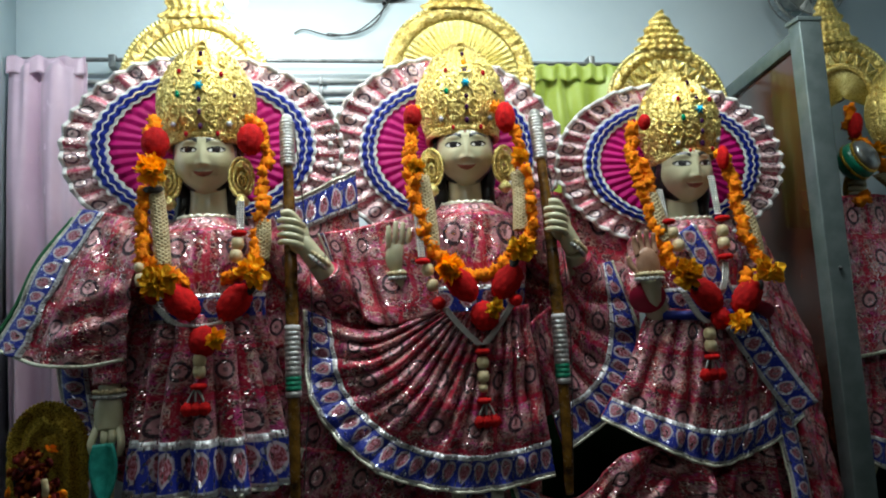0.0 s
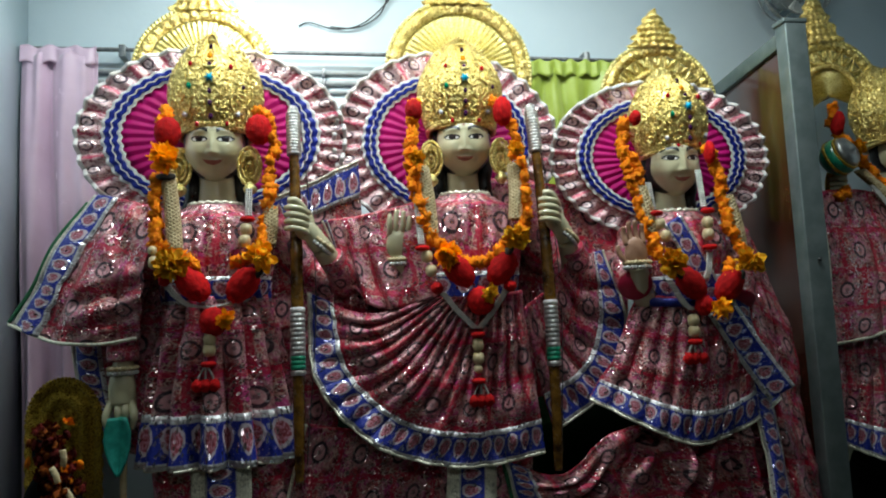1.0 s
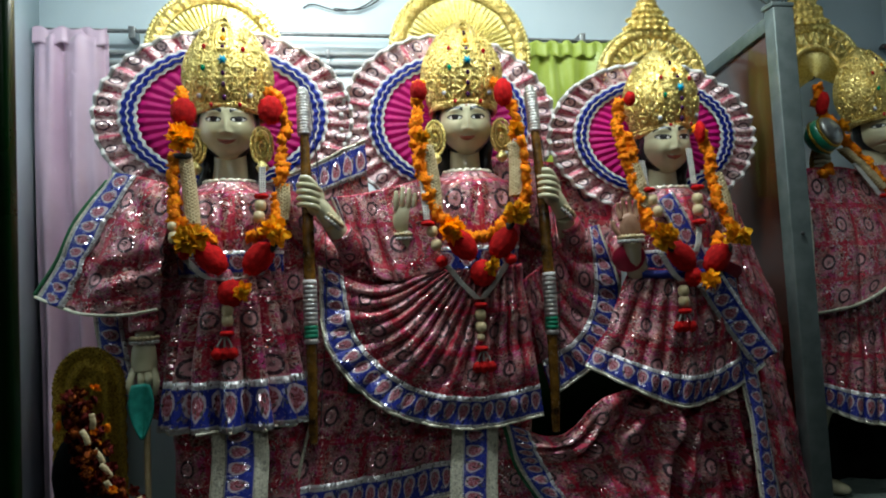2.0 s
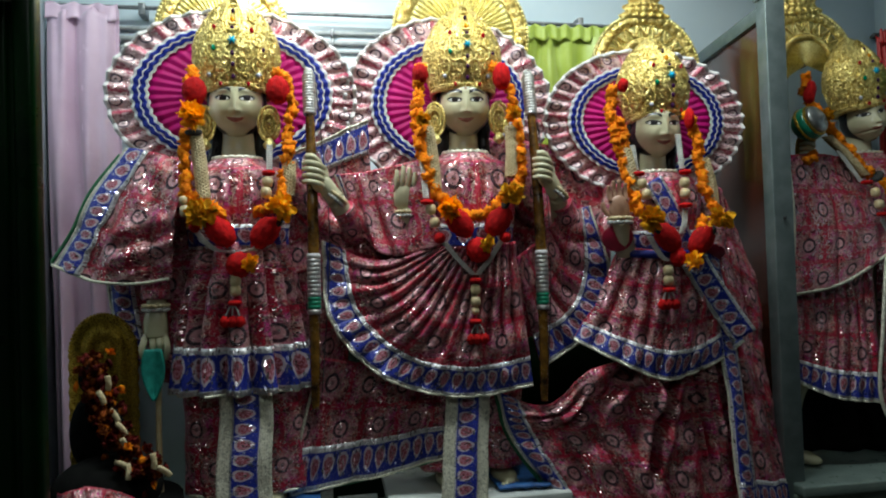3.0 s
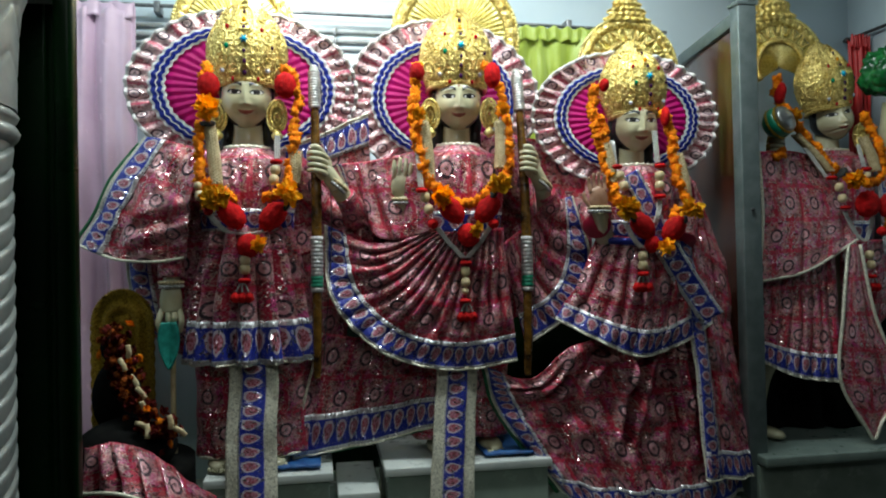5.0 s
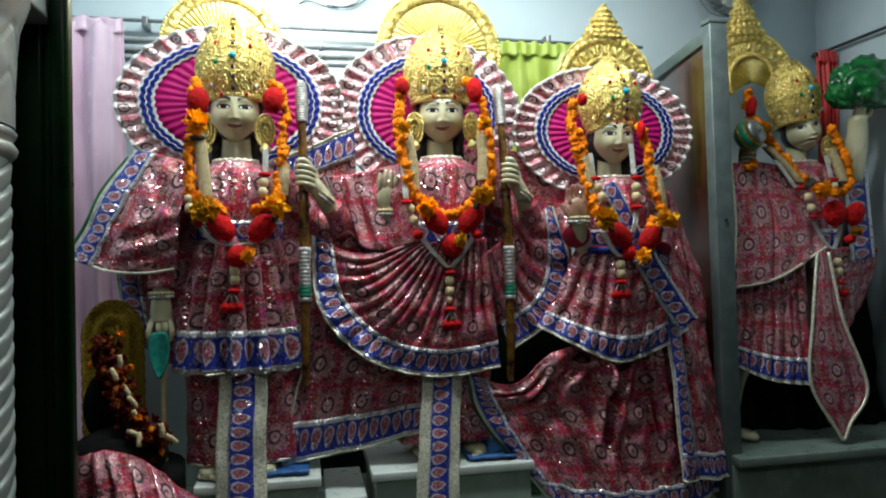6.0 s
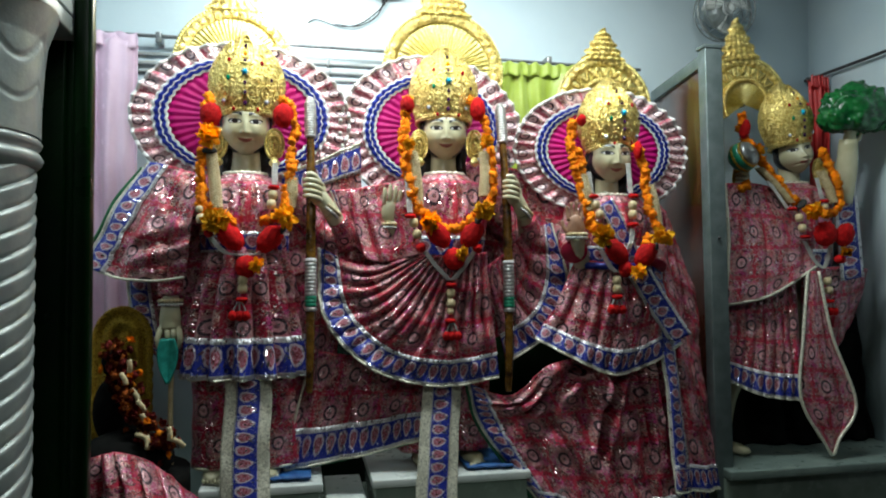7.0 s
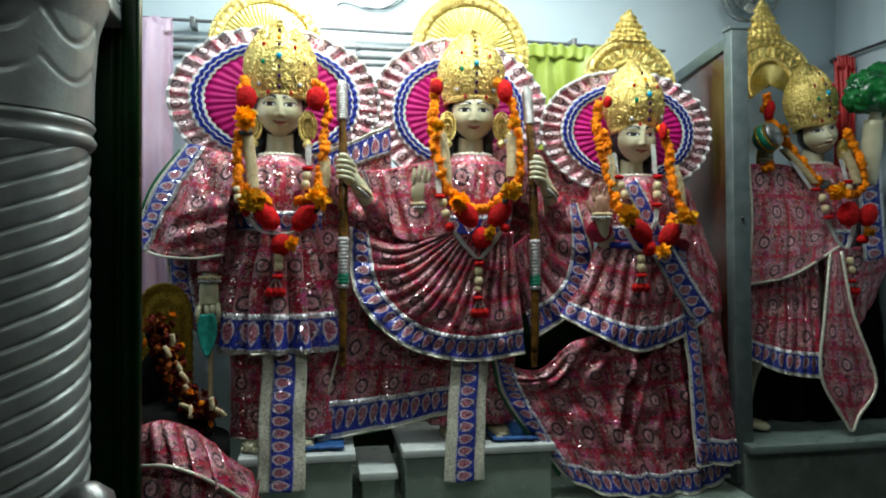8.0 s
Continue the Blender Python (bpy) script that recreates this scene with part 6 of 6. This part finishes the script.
cloth("skirt_back", folds(loft([[(2.0, 2.08, 1.45), (2.18, 2.07, 1.46), (2.38, 2.12, 1.45)], [(2.0, 2.08, 1.22), (2.16, 2.07, 1.25), (2.34, 2.12, 1.32)], [(2.04, 2.09, 0.98), (2.14, 2.08, 1.06), (2.30, 2.13, 1.22)]]), 5, 0.012, 0.7, 9.0), d, 80, 30, "", 0.1)
cloth("front_panel", folds(loft([[(1.925, 1.955, 1.44), (1.95, 1.945, 1.44), (1.975, 1.955, 1.44)], [(1.875, 1.925, 1.17), (1.94, 1.915, 1.17), (2.01, 1.925, 1.17)], [(1.845, 1.905, 0.92), (1.97, 1.90, 0.90), (2.10, 1.905, 0.89)], [(1.960, 1.89, 0.71), (1.975, 1.89, 0.694), (1.99, 1.89, 0.71)]]), 1.2, 0.008, 0.6, 6.0), d, 50, 60, "", 0.1)
part("panel_trim", tube([(1.925, 1.948, 1.44), (1.873, 1.917, 1.17), (1.842, 1.897, 0.92), (1.94, 1.882, 0.735), (1.976, 1.882, 0.690), (2.01, 1.884, 0.75), (2.103, 1.897, 0.89), (2.012, 1.917, 1.17), (1.977, 1.948, 1.44)], 0.007, 90, 6), M_silver_trim, d)
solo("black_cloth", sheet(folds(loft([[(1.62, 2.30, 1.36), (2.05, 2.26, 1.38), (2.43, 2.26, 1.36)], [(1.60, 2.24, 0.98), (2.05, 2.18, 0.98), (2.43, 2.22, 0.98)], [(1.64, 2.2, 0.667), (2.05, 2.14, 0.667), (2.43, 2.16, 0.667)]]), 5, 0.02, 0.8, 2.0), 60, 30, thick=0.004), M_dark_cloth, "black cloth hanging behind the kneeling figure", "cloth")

mace = thing("mace", (1.665, 2.0, 1.93), "silver and green mace with a round ribbed head on a shoulder", "mace")
tip_to = Matrix.Rotation(radians(22), 4, "Z") @ Matrix.Rotation(radians(68), 4, "X")


def turned(profile, sides=36):
    bm = lathe(bmesh.new(), (0, 0, 0), profile, sides)
    bmesh.ops.transform(bm, matrix=Matrix.Translation((1.665, 2.0, 1.925)) @ tip_to, verts=bm.verts)
    return bm


part("head", turned([(0.012, -0.055), (0.040, -0.048), (0.058, -0.028), (0.064, 0.0), (0.059, 0.022)]), M_green_band, mace, "dark green enamelled head")
for h0, r0 in ((0.020, 0.060), (-0.012, 0.065)):
    part("band", turned([(r0 - 0.006, h0 - 0.006), (r0, h0 - 0.004), (r0, h0 + 0.004), (r0 - 0.006, h0 + 0.006)]), M_gold_old, mace, "tarnished gilt band")
part("cap", turned([(0.056, 0.024), (0.050, 0.038), (0.036, 0.046), (0.012, 0.050), (0.010, 0.056), (0.003, 0.058)]), M_mace, mace, "polished silver cap")
part("handle", tube([(1.665, 2.03, 1.90), (1.69, 2.09, 1.83), (1.76, 2.14, 1.66)], 0.016, 16, 10), M_gold_old, mace)

rock = bmesh.new()
bmesh.ops.create_icosphere(rock, subdivisions=5, radius=1)
for v in rock.verts:
    q = v.co.copy()
    w = 1 + 0.20 * noise.noise(q * 2.1) + 0.22 * abs(noise.noise(q * 4.3)) + 0.06 * noise.noise(q * 11)
    v.co = Vector((2.275, 2.06, 2.15)) + Vector((q.x * 0.155 * w, q.y * 0.10 * w, max(-0.62, q.z) * 0.125 * w))
solo("painted_rock", rock, M_rock, "glossy green painted rock balanced on a raised hand", "rock")


# ---------------------------------------------------------------- small seated idol
ib = bmesh.new()
ball(ib, (-0.785, 1.91, 1.14), (0.036, 0.04, 0.05), 3)
ball(ib, (-0.77, 1.90, 0.98), (0.075, 0.06, 0.12), 3)
ball(ib, (-0.72, 1.82, 0.84), (0.15, 0.13, 0.09), 3)
tube([(-0.70, 1.9, 0.50), (-0.70, 1.88, 0.78)], 0.17, 10, 20, ib)
solo("idol", ib, [M_dark_cloth], "small dark seated figure heaped with flowers", "statue")
arch = thing("idol_arch", (-0.775, 2.0, 0.50), "tarnished gilt arch behind the small idol", "arch")


def arch_pt(u, r, out):
    a = math.pi * min(1, max(0, (u - 0.25) / 0.5))
    z = 1.20 + (r * 1.25 * math.sin(a) if 0.25 < u < 0.75 else -(0.25 - u if u <= 0.25 else u - 0.75) * 2.4)
    return Vector((-0.775 - r * math.cos(a), 1.995 - out, z))


part("plate", sheet(lambda u, v: arch_pt(u, 0.091 * v, 0.004 + 0.006 * math.sin(v * 14)), 160, 20, thick=0.003), M_gold_old, arch)
part("beaded_rim", tube([arch_pt(i / 69, 0.094, 0.004) for i in range(70)], 0.0085, 400, 6, None, lambda u: 0.5 + 0.5 * abs(math.sin(u * math.pi * 62))), M_gold_old, arch)
part("base_post", box(bmesh.new(), (-0.86, 1.99, 0.50), (-0.69, 2.01, 0.64), 0.004), M_gold_old, arch)
ig = thing("idol_garland", (-0.7, 1.78, 0.95), "heaped orange and red flower garland on the idol", "garland")
rnd = random.Random(17)
line = [(-0.77, 1.87, 1.20), (-0.745, 1.85, 1.13), (-0.72, 1.82, 1.05), (-0.68, 1.78, 0.98), (-0.62, 1.74, 0.93), (-0.555, 1.72, 0.90)]
for i in range(230):
    p = spline(line, i / 229) + Vector((rnd.gauss(0, 0.020), rnd.uniform(-0.03, 0.03), rnd.gauss(0, 0.024)))
    dd = rnd.choice((D_idol_flower[2], D_idol_flower[0], D_idol_flower[0], D_idol_flower[1], D_idol_flower[1], D_idol_flower[1]))
    ob = at_parent("flower", dd, p, ig, turn=(rnd.uniform(0, 6), rnd.uniform(0, 6), rnd.uniform(0, 6)))
    ob.scale = (rnd.uniform(0.35, 0.8), rnd.uniform(0.3, 0.6), rnd.uniform(0.3, 0.7))
for i in range(9):
    p = spline(line, 0.25 + 0.75 * i / 8) + Vector((rnd.uniform(-0.03, 0.04), -0.035, rnd.uniform(-0.03, 0.03)))
    bm = bmesh.new()
    tube([(0, 0, -0.02), (0.004, -0.003, 0), (0, 0, 0.022)], 0.008, 6, 6, bm, None, 0.5)
    bmesh.ops.transform(bm, matrix=Matrix.Translation(p) @ Euler((rnd.uniform(-0.4, 0.4), rnd.uniform(-1.2, 0.2), 0)).to_matrix().to_4x4(), verts=bm.verts)
    part("cream_tie", bm, M_net, ig, "cream cord tie")
robe = thing("idol_robe", (-0.6, 1.6, 0.6), "printed brocade cloth spread over the idol's lap", "cloth")
cloth("lap_cloth", folds(loft([[(-0.77, 1.60, 0.905), (-0.68, 1.58, 0.92), (-0.56, 1.61, 0.84), (-0.44, 1.68, 0.71)], [(-0.77, 1.56, 0.86), (-0.66, 1.535, 0.865), (-0.53, 1.565, 0.78), (-0.41, 1.625, 0.65)], [(-0.77, 1.54, 0.80), (-0.64, 1.50, 0.80), (-0.50, 1.53, 0.72), (-0.37, 1.58, 0.59)]]), 7, 0.022, 1.4, 5.0), robe, 90, 30, "", 0.05)
part("hem", tube([(-0.77, 1.525, 0.80), (-0.64, 1.485, 0.80), (-0.50, 1.51, 0.72), (-0.37, 1.565, 0.59)], 0.006, 60, 6), M_silver_trim, robe)
cloth("under_cloth", folds(loft([[(-0.77, 1.57, 0.79), (-0.55, 1.55, 0.75), (-0.38, 1.62, 0.59)], [(-0.77, 1.53, 0.64), (-0.55, 1.49, 0.62), (-0.35, 1.57, 0.54)], [(-0.77, 1.52, 0.48), (-0.55, 1.46, 0.46), (-0.32, 1.54, 0.48)]]), 6, 0.016, 0.8, 3.0), robe, 90, 30, "", 0.05)
stool = thing("idol_stool", (-0.62, 1.70, 0.0), "dark low stand under the small idol", "stand")
part("body", box(bmesh.new(), (-0.95, 1.50, 0.0), (-0.36, 1.69, 0.50), 0.006), M_plinth, stool)
